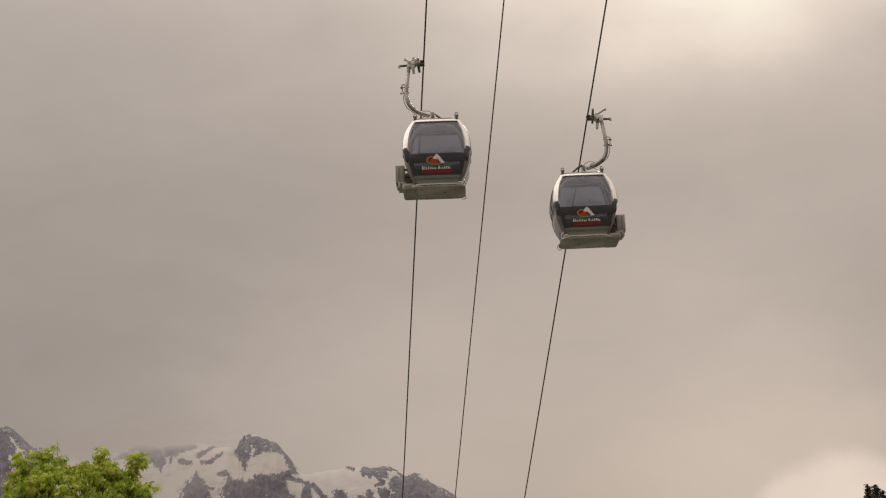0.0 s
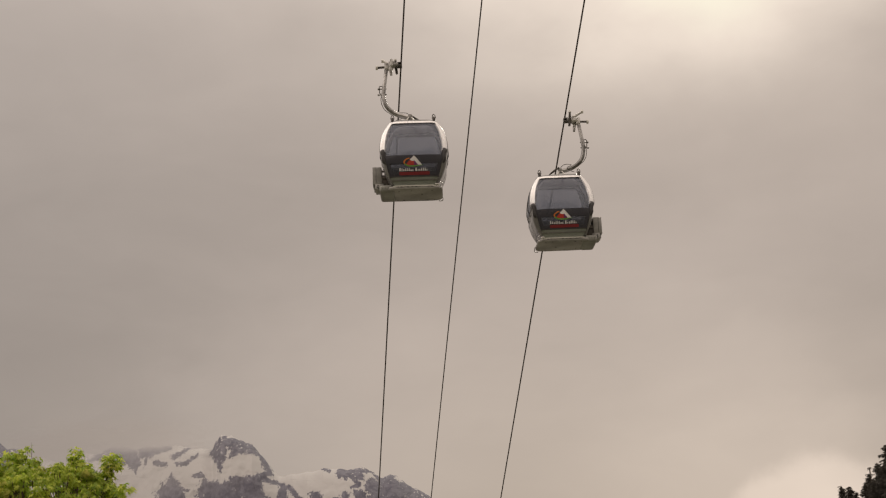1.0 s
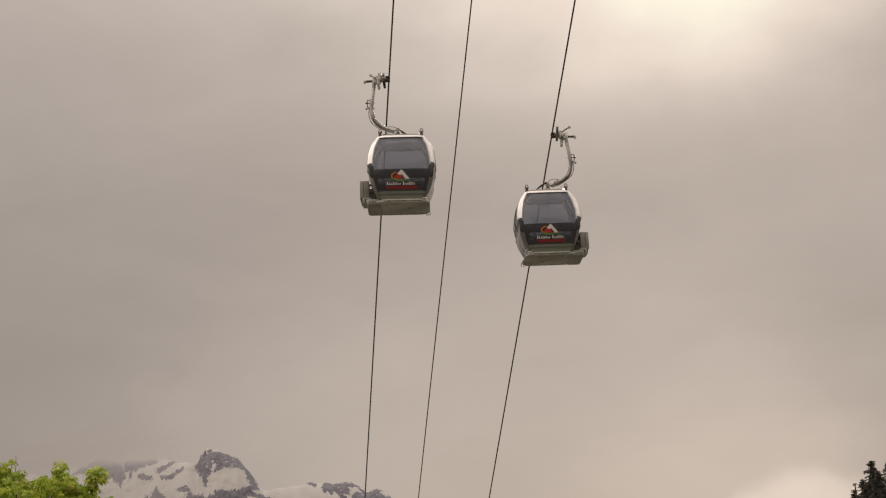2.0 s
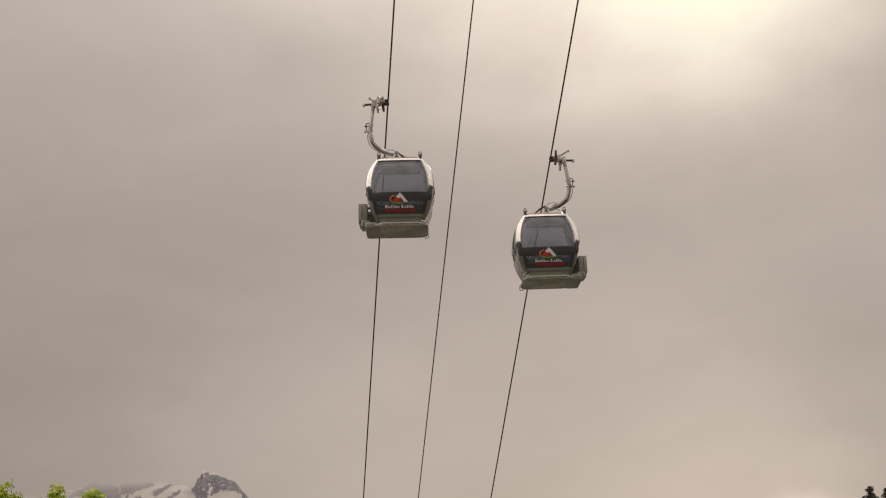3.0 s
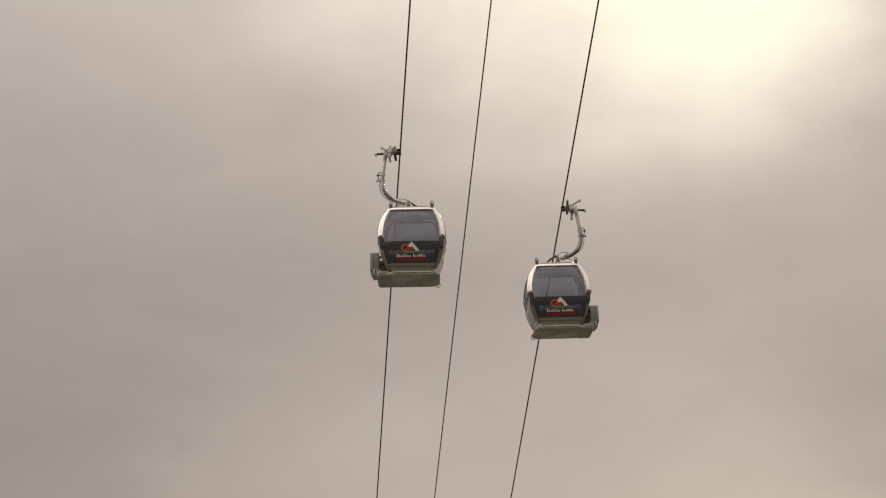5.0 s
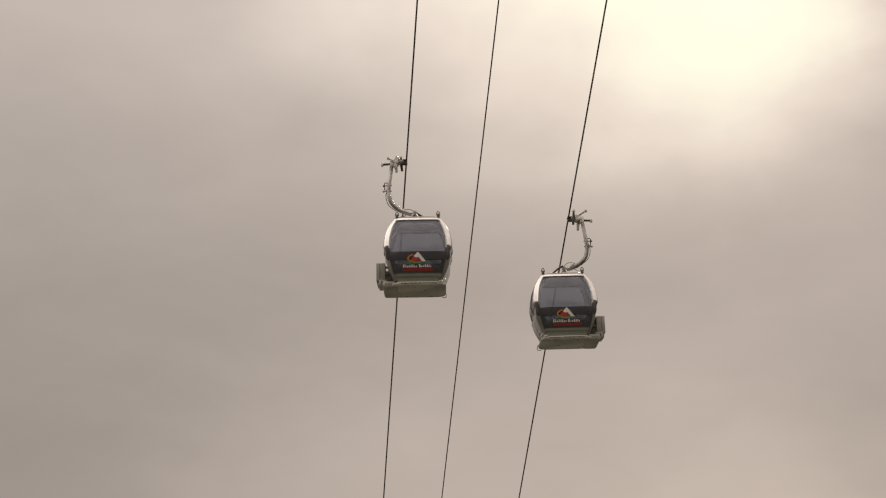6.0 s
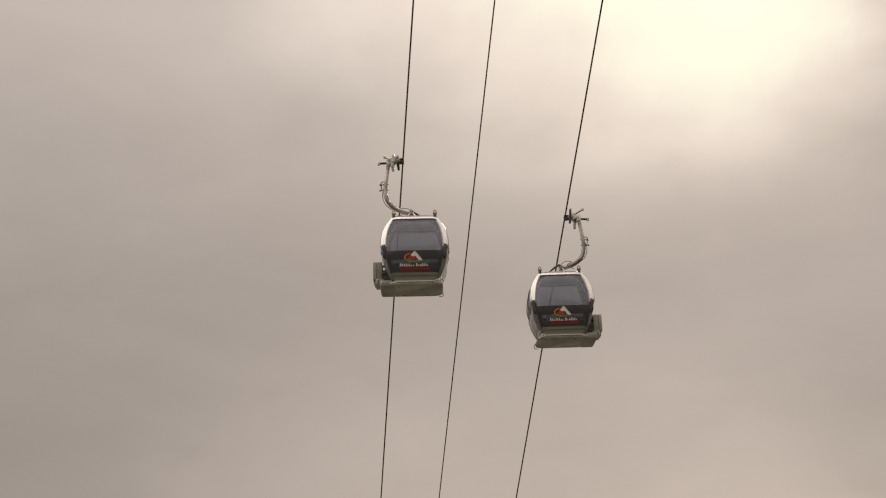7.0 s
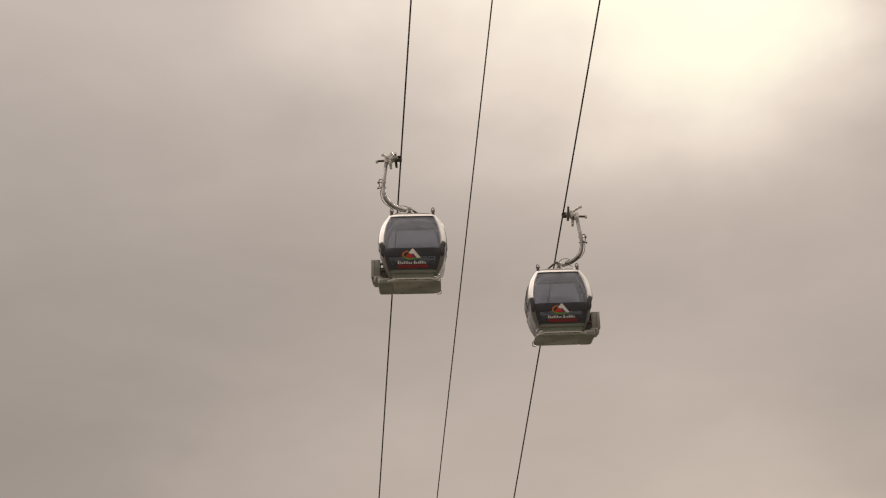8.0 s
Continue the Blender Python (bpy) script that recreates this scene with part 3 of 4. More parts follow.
def end_plate(bm, outline, side, out):
    """A thin film shape on an end wall: outline in cross metres and height."""
    vs = []
    for x, z in outline:
        u = x / smooth_table(WIDE, z) * (1 if side < 0 else -1)
        vs.append(bm.verts.new(shell_point(front_angle(u, side), z, out)))
    f = bm.faces.new(vs)
    bmesh.ops.triangulate(bm, faces=[f])


EDGE = 0.935
WRAP = 0.56                                            # how far the corner posts reach round to the sides
EDGE_TURN = math.acos(EDGE ** (POWER / 2))            # half of an end wall, seen from the middle axis


def gondola():
    g = thing("gondola_cabin", Matrix(), "", "gondola cabin", "cabins of the gondola lift")
    lo, hi = math.asin(EDGE ** (POWER / 2)), EDGE_TURN
    for side, end in ((-1, "front"), (1, "rear")):
        bm = bmesh.new()
        patch(bm, end_angles(EDGE, side), span(0.23, 1.905, 14), -0.012, 0.008)
        pane = part(end + "_window", bm, SMOKE, g, "large smoke-tinted curved end window")
        pane.visible_shadow = False
        bm = bmesh.new()
        patch(bm, end_angles(EDGE - 0.01, side), span(0.60, 0.845, 4), 0.004, 0.03)
        part("window_band", bm, BAND, g, "black cross band on the window")
        bm = bmesh.new()
        patch(bm, end_angles(EDGE - 0.01, side), span(0.255, 0.36, 3), -0.006, 0.006)
        part("window_border", bm, BAND, g, "black printed border along the foot of the pane")
        bm = bmesh.new()
        patch(bm, end_angles(EDGE - 0.01, side), span(1.862, 1.90, 2), -0.006, 0.006)
        part("window_border", bm, BAND, g, "black printed border along the top of the pane")
        bm = bmesh.new()
        patch(bm, end_angles(EDGE - 0.01, side), span(0.36, 0.60, 3), -0.008, 0.003)
        film = part("window_film", bm, DARK_PANE, g, "dark tinted film behind the lettering")
        film.visible_shadow = False
        for edge in (-1, 1):
            bm = bmesh.new()
            patch(bm, [front_angle(edge * v, side) for v in span(EDGE - 0.13, EDGE - 0.01, 4)], span(0.255, 0.60, 4), -0.005, 0.006)
            part("window_border", bm, BAND, g)
        bm = bmesh.new()
        patch(bm, end_angles(EDGE - 0.01, side), span(0.0, 0.125, 4), -0.004, 0.03)
        part("lower_panel", bm, GREEN_GREY, g, "grey-green painted panel under the window")
        bm = bmesh.new()
        patch(bm, end_angles(EDGE - 0.01, side), [0.125, 0.13, 0.147, 0.152], 0.014, 0.04)
        part("panel_ridge", bm, POST_GREY, g, "narrow pressed ridge")
        bm = bmesh.new()
        patch(bm, end_angles(EDGE - 0.01, side), span(0.152, 0.225, 3), -0.004, 0.03)
        part("upper_panel", bm, GREEN_GREY, g)
        bm = bmesh.new()
        patch(bm, end_angles(EDGE - 0.005, side), [0.224, 0.23, 0.252, 0.258], 0.004, 0.03)
        part("window_seal", bm, RUBBER, g, "black seal under the window")
        bm = bmesh.new()
        patch(bm, end_angles(0.92, side), [-0.030, -0.026, -0.006, -0.002], 0.026, 0.028)
        part("sill_lip", bm, CREAM, g, "pale rounded lip along the lower edge")
        bm = bmesh.new()
        tube(bm, curve([(-0.60, side * 0.69, 0.0), (-0.67, side * 0.71, 0.0), (-0.70, side * 0.70, -0.025), (-0.65, side * 0.68, -0.045)], 5), 0.018, 8)
        part("sill_hook", bm, CREAM, g, "pale bent hook at the end of the lip")
        bm = bmesh.new()
        patch(bm, end_angles(0.97, side, 12), [1.898, 1.91, 1.95, 1.965], 0.012, 0.06)
        part("top_rail", bm, SILVER, g, "silver rail over the window")
        # four corner posts, each with a pale upper and a dark lower half
        for left in (0, 1):
            a, b = side * (lo - WRAP), side * (hi + 0.03)
            angs = span(a, b, 12)
            if left:
                angs = [side * math.pi - v for v in angs]
            bm = bmesh.new()
            patch(bm, angs[4:], span(0.92, 1.96, 15), 0.018, 0.06)
            part("upper_corner_post", bm, SILVER, g, "bright silver curved corner post")
            # grey strip: shading at the silver post's outer edge, put into colour
            bm = bmesh.new()
            patch(bm, angs[:5], span(0.92, 1.96, 15), 0.006, 0.04)
            part("shaded_post_edge", bm, PANEL_GREY, g, "grey strip painted in for the shaded outer edge of the post")
            bm = bmesh.new()
            patch(bm, angs, span(-0.05, 0.90, 12), 0.014, 0.06)
            part("lower_corner_post", bm, POST_GREY, g, "grey curved corner post")
            bm = bmesh.new()
            m = side * (lo + hi - 0.33) / 2
            if left:
                m = side * math.pi - m
            wide = [m - 0.146, m + 0.146]
            knob(bm, wide, 0.60, 1.08)
            part("corner_buffer", bm, RUBBER, g, "black rubber buffer")
        # emblem and lettering on the pane
        marks(g, side)
    for sx in (1, -1):
        mid = 0.0 if sx > 0 else math.pi
        half = lo - WRAP
        angs = span(mid - half, mid + half, 16)
        bm = bmesh.new()
        patch(bm, angs, span(-0.03, 0.90, 12), 0.006, 0.03)
        side = part("side_panel", bm, PANEL_GREY, g, "smooth grey side panel")
        bm = bmesh.new()
        patch(bm, angs, span(0.94, 1.84, 12), -0.012, 0.008)
        pane = part("side_window", bm, SMOKE, g, "smoke-tinted door window")
        pane.visible_shadow = False
        bm = bmesh.new()
        patch(bm, angs, [0.90, 0.915, 0.94], 0.004, 0.04)
        part("door_rail", bm, POST_GREY, g, "grey rail between door panel and glass")
        bm = bmesh.new()
        patch(bm, angs, [1.84, 1.87, 1.93, 1.965], 0.006, 0.05)
        part("side_top_rail", bm, SILVER, g)
        bm = bmesh.new()
        narrow = 0.025 ** (POWER / 2)                  # a strip two centimetres to each side of the middle
        patch(bm, span(mid - narrow, mid + narrow, 2), span(0.02, 1.84, 16), 0.008, 0.03)
        part("door_seal", bm, RUBBER, g, "black seal where the door leaves meet")
    # roof: a shallow dome over the shell
    bm = bmesh.new()
    angs = span(0, 2 * math.pi, 64)[:-1]
    rings = []
    for k, z in ((1.0, 1.955), (1.0, 1.985), (0.93, 2.02), (0.70, 2.05), (0.35, 2.065)):
        rings.append([bm.verts.new(Vector((p.x * k, p.y * k, z))) for p in (shell_point(a, 1.95, -0.01) for a in angs)])
    for a, b in zip(rings, rings[1:]):
        for i in range(64):
            bm.faces.new((a[i], a[(i + 1) % 64], b[(i + 1) % 64], b[i]))
    bm.faces.new(rings[-1])
    part("roof", bm, PANEL_GREY, g, "low domed grey roof")
    bm = bmesh.new()
    r = [bm.verts.new(Vector((p.x, p.y, 1.945))) for p in (shell_point(a, 1.945, -0.03) for a in angs)]
    r2 = [bm.verts.new(v.co + Vector((0, 0, 0.008))) for v in r]
    bm.faces.new(r)
    bm.faces.new(r2)
    for i in range(64):
        bm.faces.new((r[i], r[(i + 1) % 64], r2[(i + 1) % 64], r2[i]))
    part("ceiling_lining", bm, CEILING, g)
    # underside tray with its pressed edge, bolts and holes
    bm = bmesh.new()
    rings = []
    for k, z in ((0.93, 0.0), (0.98, -0.02), (1.0, -0.055), (0.985, -0.088), (0.95, -0.105)):
        rings.append([])
        for a in angs:
            c, s = math.cos(a), math.sin(a)
            rings[-1].append(bm.verts.new((0.80 * k * math.copysign(abs(c) ** 0.28, c), 0.63 * k * math.copysign(abs(s) ** 0.28, s), z)))
    for a, b in zip(rings, rings[1:]):
        for i in range(64):
            bm.faces.new((a[i], a[(i + 1) % 64], b[(i + 1) % 64], b[i]))
    bm.faces.new(rings[0])
    bm.faces.new(rings[-1])
    tray = part("floor_tray", bm, UNDERSIDE, g, "worn grey sheet-metal underside")
    for x, y, rr in [(-0.55, -0.5, 0.018), (-0.35, -0.52, 0.022), (-0.12, -0.5, 0.014), (0.34, -0.48, 0.035), (0.52, -0.45, 0.016), (-0.5, 0.42, 0.02),
                     (0.1, 0.45, 0.016), (0.45, 0.4, 0.02), (-0.2, 0.1, 0.03)]:
        bm = bmesh.new()
        bmesh.ops.create_cone(bm, cap_ends=True, segments=12, radius1=rr, radius2=rr * 0.85, depth=0.012, matrix=Matrix.Translation((x, y, -0.108)))
        part("drain_plug", bm, RUBBER, tray)
    for sy in (-1, 1):
        for x, w in ((-0.52, 0.05), (-0.42, 0.03), (-0.08, 0.06), (0.05, 0.03), (0.16, 0.05), (0.33, 0.07), (0.45, 0.03)):
            bm = bmesh.new()
            y0, y1 = sorted((sy * 0.636, sy * 0.650))
            box(bm, (x, y0, -0.052), (x + w, y1, -0.034), 0.003, 1)
            part("slot", bm, RUBBER, tray)
    # skirts: the end of the tray under each sill, and looped bumper bars at its corners
    for sy in (-1, 1):
        bm = bmesh.new()
        path = curve([(-0.72, sy * 0.64, 0.10), (-0.785, sy * 0.66, 0.03), (-0.80, sy * 0.66, -0.05), (-0.775, sy * 0.66, -0.098), (-0.68, sy * 0.655, -0.10)], 5)
        tube(bm, path, 0.013, 8)
        part("bumper_bar", bm, STEEL, g, "bent steel bumper bar")
    bm = bmesh.new()
    box(bm, (-0.66, -0.60, 0.025), (0.66, 0.60, 0.05), 0.008)
    part("floor", bm, SEAT, g)
    for sy in (-1, 1):
        bm = bmesh.new()
        y0, y1 = sorted((sy * 0.26, sy * 0.64))
        box(bm, (-0.62, y0, 0.36), (0.62, y1, 0.43), 0.025)
        part("bench_seat", bm, SEAT, g, "dark moulded bench seat")
        bm = bmesh.new()
        y0, y1 = sorted((sy * 0.64, sy * 0.69))
        box(bm, (-0.66, y0, 0.36), (0.66, y1, 0.52), 0.02)
        part("bench_back", bm, SEAT, g)
    # lifting knobs on the roof corners
    for sx in (-1, 1):
        for sy in (-1, 1):
            bm = bmesh.new()
            x, y = sx * 0.60, sy * 0.42
            tube(bm, [(x, y, 2.0), (x, y, 2.03), (x, y, 2.075), (x, y, 2.10), (x, y, 2.13)], [0.046, 0.046, 0.042, 0.034, 0.022], 16)
            tube(bm, [(x + 0.048 * math.cos(a), y, 2.08 + 0.125 * math.sin(a)) for a in span(0, math.pi, 10)], 0.011, 8)
            part("roof_buffer", bm, DARK_STEEL, g, "dark knob with a lifting loop")
    rack(g)
    hanger(g)
    return g


def marks(g, side):
    """Mountain emblem, a row of unreadable white lettering and a red strip."""
    def film(name, outlines, mat, out=0.002):
        bm = bmesh.new()
        for o in outlines:
            end_plate(bm, o, side, out)
        me = part(name, bm, mat, g, smooth=False)
        return me
    film("emblem_red", [[(-0.24, 0.550), (-0.115, 0.700), (-0.045, 0.665), (0.0, 0.680), (0.01, 0.550)]], RED_BRIGHT, 0.010)
    film("emblem_purple", [[(0.01, 0.550), (0.0, 0.680), (0.025, 0.675), (0.11, 0.550)]], PURPLE, 0.010)
    film("emblem_white", [[(-0.115, 0.700), (0.0, 0.825), (0.06, 0.770), (0.235, 0.545), (0.12, 0.550), (0.025, 0.675), (-0.045, 0.665)]], WHITE, 0.011)
    bow = [[(cx + rx * math.cos(a), 0.635 + rz * math.sin(a)) for a in turn]
           for cx, rx, rz, turn in ((-0.05, 0.245, 0.135, span(1.9, 3.5, 10)), (-0.045, 0.205, 0.105, span(3.5, 1.9, 10)),
                                    (-0.05, 0.245, 0.135, span(3.5, 5.2, 10)), (-0.045, 0.205, 0.098, span(5.2, 3.5, 10)))]
    film("emblem_orange", [bow[0] + bow[1]], ORANGE, 0.013)
    film("emblem_sweep", [bow[2] + [(0.12, 0.522), (0.28, 0.552)] + bow[3]], LEAF_GREEN, 0.013)
    rnd, x, bars = random.Random(11), -0.42, []
    for word in (8, 7):
        for k in range(word):
            w = 0.042 if k == 0 else rnd.uniform(0.024, 0.036)
            h = 0.092 if k == 0 else rnd.choice((0.050, 0.054, 0.052, 0.056, 0.080))
            bars.append([(x, 0.385), (x + w, 0.385), (x + w * 0.92, 0.385 + h), (x + 0.006, 0.385 + h * 0.95)])
            x += w + 0.021
        x += 0.035
    for bar in bars:
        film("letter_bar", [bar], WHITE, 0.004)
    film("red_strip", [[(-0.42, 0.275), (0.44, 0.275), (0.44, 0.362), (-0.42, 0.362)]], RED, 0.002)


def rack(g):
    """Ski box hung on the outer side, and the rounded step box under it."""
    bm = bmesh.new()
    for y0, y1 in ((-0.27, -0.235), (0.235, 0.27)):
        box(bm, (0.95, y0, 0.17), (1.21, y1, 0.69), 0.014)
        box(bm, (0.90, y0, 0.02), (1.14, y1, 0.19), 0.014)
    box(bm, (1.185, -0.24, 0.18), (1.21, 0.24, 0.68), 0.006)
    box(bm, (0.95, -0.24, 0.66), (1.205, 0.24, 0.69), 0.006)
    box(bm, (0.98, -0.24, 0.02), (1.14, 0.24, 0.05), 0.006)
    body = part("ski_box", bm, RACK, g, "dull metal ski box on the outer side")
    for y in span(-0.14, 0.14, 2):
        bm = bmesh.new()
        box(bm, (1.0, y - 0.008, 0.05), (1.18, y + 0.008, 0.62), 0.003, 1)
        part("divider", bm, RACK, body)
    for sy in (-1, 1):
        for z in (0.07, 0.13):
            bm = bmesh.new()
            bmesh.ops.create_cone(bm, cap_ends=True, segments=12, radius1=0.022, radius2=0.018, depth=0.016,
                                  matrix=Matrix.Translation((1.06, sy * 0.276, z)) @ Matrix.Rotation(math.pi / 2, 4, "X"))
            part("bolt", bm, RUBBER, body)
        bm = bmesh.new()
        y0, y1 = sorted((sy * 0.262, sy * 0.284))
        box(bm, (1.10, y0, 0.22), (1.125, y1, 0.66), 0.005, 1)
        part("rib", bm, POST_GREY, body)
    for z in (0.10, 0.34, 0.54):
        for sy in (-1, 1):
            bm = bmesh.new()
            y0, y1 = sorted((sy * 0.20, sy * 0.26))
            box(bm, (0.80, y0, z), (1.0, y1, z + 0.055), 0.01)
            part("rack_bracket", bm, DARK_STEEL, g)
    # added plate that fills the gap behind the rack with dark
    bm = bmesh.new()
    box(bm, (0.72, -0.225, 0.02), (1.0, 0.225, 0.46), 0.01)
    part("rack_gap_fill", bm, DARK_STEEL, g, "dark filler plate added in the gap between rack and cabin")
    bm = bmesh.new()
    box(bm, (0.58, -0.54, -0.145), (1.01, 0.54, 0.075), 0.10, 5)
    step = part("step_box", bm, STEP, g, "dented rounded metal box under the ski rack")
    for x in span(0.66, 0.93, 3):
        for sy in (-1, 1):
            bm = bmesh.new()
            bmesh.ops.create_cone(bm, cap_ends=True, segments=10, radius1=0.014, radius2=0.010, depth=0.014,
                                  matrix=Matrix.Translation((x, sy * 0.543, -0.03)) @ Matrix.Rotation(math.pi / 2, 4, "X"))
            part("bolt", bm, RUBBER, step)


ROPE_X, ROPE_Z = 0.33, 3.935


def hanger(g):
    bm = bmesh.new()
    path = curve([(0.08, 0, 2.27), (0.28, 0, 2.31), (0.56, 0, 2.43), (0.78, 0, 2.65), (0.86, 0, 2.95), (0.845, 0, 3.22), (0.80, 0, 3.56), (0.755, 0, 3.915)], 6)
    tube(bm, path, [0.054 + 0.016 * (1 - i / (len(path) - 1)) for i in range(len(path))], 14, 1.25)
    arm = part("hanger_arm", bm, STEEL, g, "curved tubular steel hanger arm, galvanised and worn")
    for z0, x0 in ((3.02, 0.85), (3.20, 0.845)):
        bm = bmesh.new()
        tube(bm, [(x0 - 0.08, 0, z0), (x0 + 0.15, 0, z0 - 0.01)], 0.018, 8)
        bmesh.ops.create_uvsphere(bm, u_segments=10, v_segments=6, radius=0.034, matrix=Matrix.Translation((x0 + 0.16, 0, z0 - 0.01)))
        part("arm_lug", bm, STEEL, arm)
    bm = bmesh.new()
    tube(bm, [(0.90, 0, 3.28), (0.965, 0, 3.28), (0.985, 0, 3.26), (0.975, 0, 3.06), (0.955, 0, 3.04), (0.90, 0, 3.04)], 0.014, 8)
    part("arm_loop", bm, DARK_STEEL, arm, "square guard loop")
    bm = bmesh.new()
    tube(bm, curve([(0.89, -0.05, 3.12), (0.945, -0.07, 2.88), (0.865, -0.07, 2.60), (0.64, -0.06, 2.40)], 6), 0.010, 6)
    part("arm_cable", bm, DARK_STEEL, arm)
    # the trestle by which the arm stands on the roof
    for sx in (-1, 1):
        for sy in (-1, 1):
            bm = bmesh.new()
            tube(bm, [(0.09 + sx * 0.02, sy * 0.05, 2.30), (0.09 + sx * 0.15, sy * 0.26, 2.035)], 0.020, 8)
            part("roof_strut", bm, CREAM, g, "pale thin strut")
    bm = bmesh.new()
    tube(bm, [(0.09, -0.11, 2.29), (0.09, 0.11, 2.29)], 0.060, 14)
    box(bm, (0.03, -0.07, 2.25), (0.15, 0.07, 2.34), 0.02)
    part("roof_mount", bm, STEEL, g, "cast steel pivot on the roof")
    bm = bmesh.new()
    tube(bm, [(0.05, -0.12, 2.36), (-0.12, -0.14, 2.25), (-0.30, -0.16, 2.10)], [0.030, 0.034, 0.020], 10)
    part("damper", bm, DARK_STEEL, g, "dark damper between the arm and the roof")
    bm = bmesh.new()
    tube(bm, curve([(0.06, -0.02, 2.34), (0.22, -0.10, 2.46), (0.44, -0.08, 2.45), (0.30, -0.10, 2.36), (0.40, -0.10, 2.26), (0.52, -0.06, 2.22)], 5), 0.009, 6)
    part("signal_wire", bm, DARK_STEEL, g, "thin looped wire")
    # the grip: jaws on the rope, springs and guide rollers
    grip_head = part_grip_body(g)
    for name, pts, r, mat in (
            ("spring_lever", [(0.50, -0.15, 4.22), (0.49, -0.14, 4.0), (0.46, -0.12, 3.76)], [0.030, 0.046, 0.036], DARK_STEEL),
            ("spring_lever", [(0.66, 0.10, 4.05), (0.645, 0.09, 3.85), (0.62, 0.07, 3.64)], [0.040, 0.052, 0.036], CAST),
            ("guide_arm", [(0.58, -0.10, 4.03), (0.70, -0.14, 4.10), (0.86, -0.16, 4.19)], [0.046, 0.040, 0.032], CAST),
            ("guide_arm", [(0.56, 0.08, 4.02), (0.62, 0.10, 4.14)], [0.05, 0.04], CAST),
            ("roller_axle", [(0.72, 0, 3.94), (1.03, 0, 3.925)], 0.034, DARK_STEEL)):
        bm = bmesh.new()
        tube(bm, pts, r, 12)
        part(name, bm, mat, grip_head)
    for c, axis, r, h in (((0.88, -0.16, 4.20), "X", 0.058, 0.07), ((1.05, 0, 3.925), "X", 0.070, 0.06), ((0.50, -0.15, 4.22), "Z", 0.045, 0.05)):
        bm = bmesh.new()
        turn = Matrix.Rotation(math.pi / 2, 4, "Y") if axis == "X" else Matrix()
        bmesh.ops.create_cone(bm, cap_ends=True, segments=18, radius1=r, radius2=r * 0.9, depth=h, matrix=Matrix.Translation(c) @ turn)
        part("guide_roller", bm, CREAM, grip_head, "small pale guide roller")


def part_grip_body(g):
    bm = bmesh.new()
    box(bm, (0.40, -0.12, 3.93), (0.72, 0.12, 4.03), 0.035, 3)
    box(bm, (0.56, -0.16, 3.90), (0.66, 0.16, 4.10), 0.035, 3)
    box(bm, (0.68, -0.09, 3.84), (0.82, 0.09, 4.05), 0.035, 3)
    head = part("grip", bm, CAST, g, "detachable rope grip of cast steel, mottled pale and dark")
    head.location.z = ROPE_Z - 3.99
    for sz in (-1, 1):
        bm = bmesh.new()
        box(bm, (ROPE_X - 0.03, -0.11, 3.99 + sz * 0.040 - 0.022), (0.44, 0.11, 3.99 + sz * 0.040 + 0.022), 0.012)
        part("grip_jaw", bm, DARK_STEEL, head, "dark clamping jaw")
    return head


def cabin_pose(at, heading, sway=0.0):
    """Where a cabin hangs under its grip; sway in degrees about the rope."""
    return pose(*at, 0, sway, heading) @ pose(-ROPE_X, 0, -ROPE_Z)


cabin = gondola()
cabin.matrix_world = cabin_pose(GRIP_UP, HEADING - 4.6)
tagged(cabin, "silver and grey gondola cabin with smoked glass on the farther rope")
down = copy_thing(cabin, cabin_pose(GRIP_DOWN + ALONG * 0.03, HEADING + 174.0, -1.0))
tagged(down, "grey gondola cabin with smoked glass, hanging nearer, on the other rope")


# ---- trees ----
def lobed_leaf(bm, at, way, up, size):
    """Five-lobed leaf, slightly folded."""
    side = way.cross(up).normalized()
    up = side.cross(way).normalized()
    tips = [(-0.50, 0.15, 0.52), (-0.42, 0.62, 0.62), (0.0, 1.0, 0.7), (0.42, 0.62, 0.62), (0.50, 0.15, 0.52)]
    ring = [bm.verts.new(at)]
    for k, (x, y, _) in enumerate(tips):
        ring.append(bm.verts.new(at + (side * x + way * y - up * (0.10 * abs(x) + 0.10 * y * y)) * size))
        if k < 4:
            a, b = tips[k], tips[k + 1]
            ring.append(bm.verts.new(at + (side * (a[0] + b[0]) * 0.28 + way * (a[1] + b[1]) * 0.30) * size))
    c = bm.verts.new(at + way * size * 0.35)
    for a, b in zip(ring, ring[1:]):
        bm.faces.new((c, a, b))


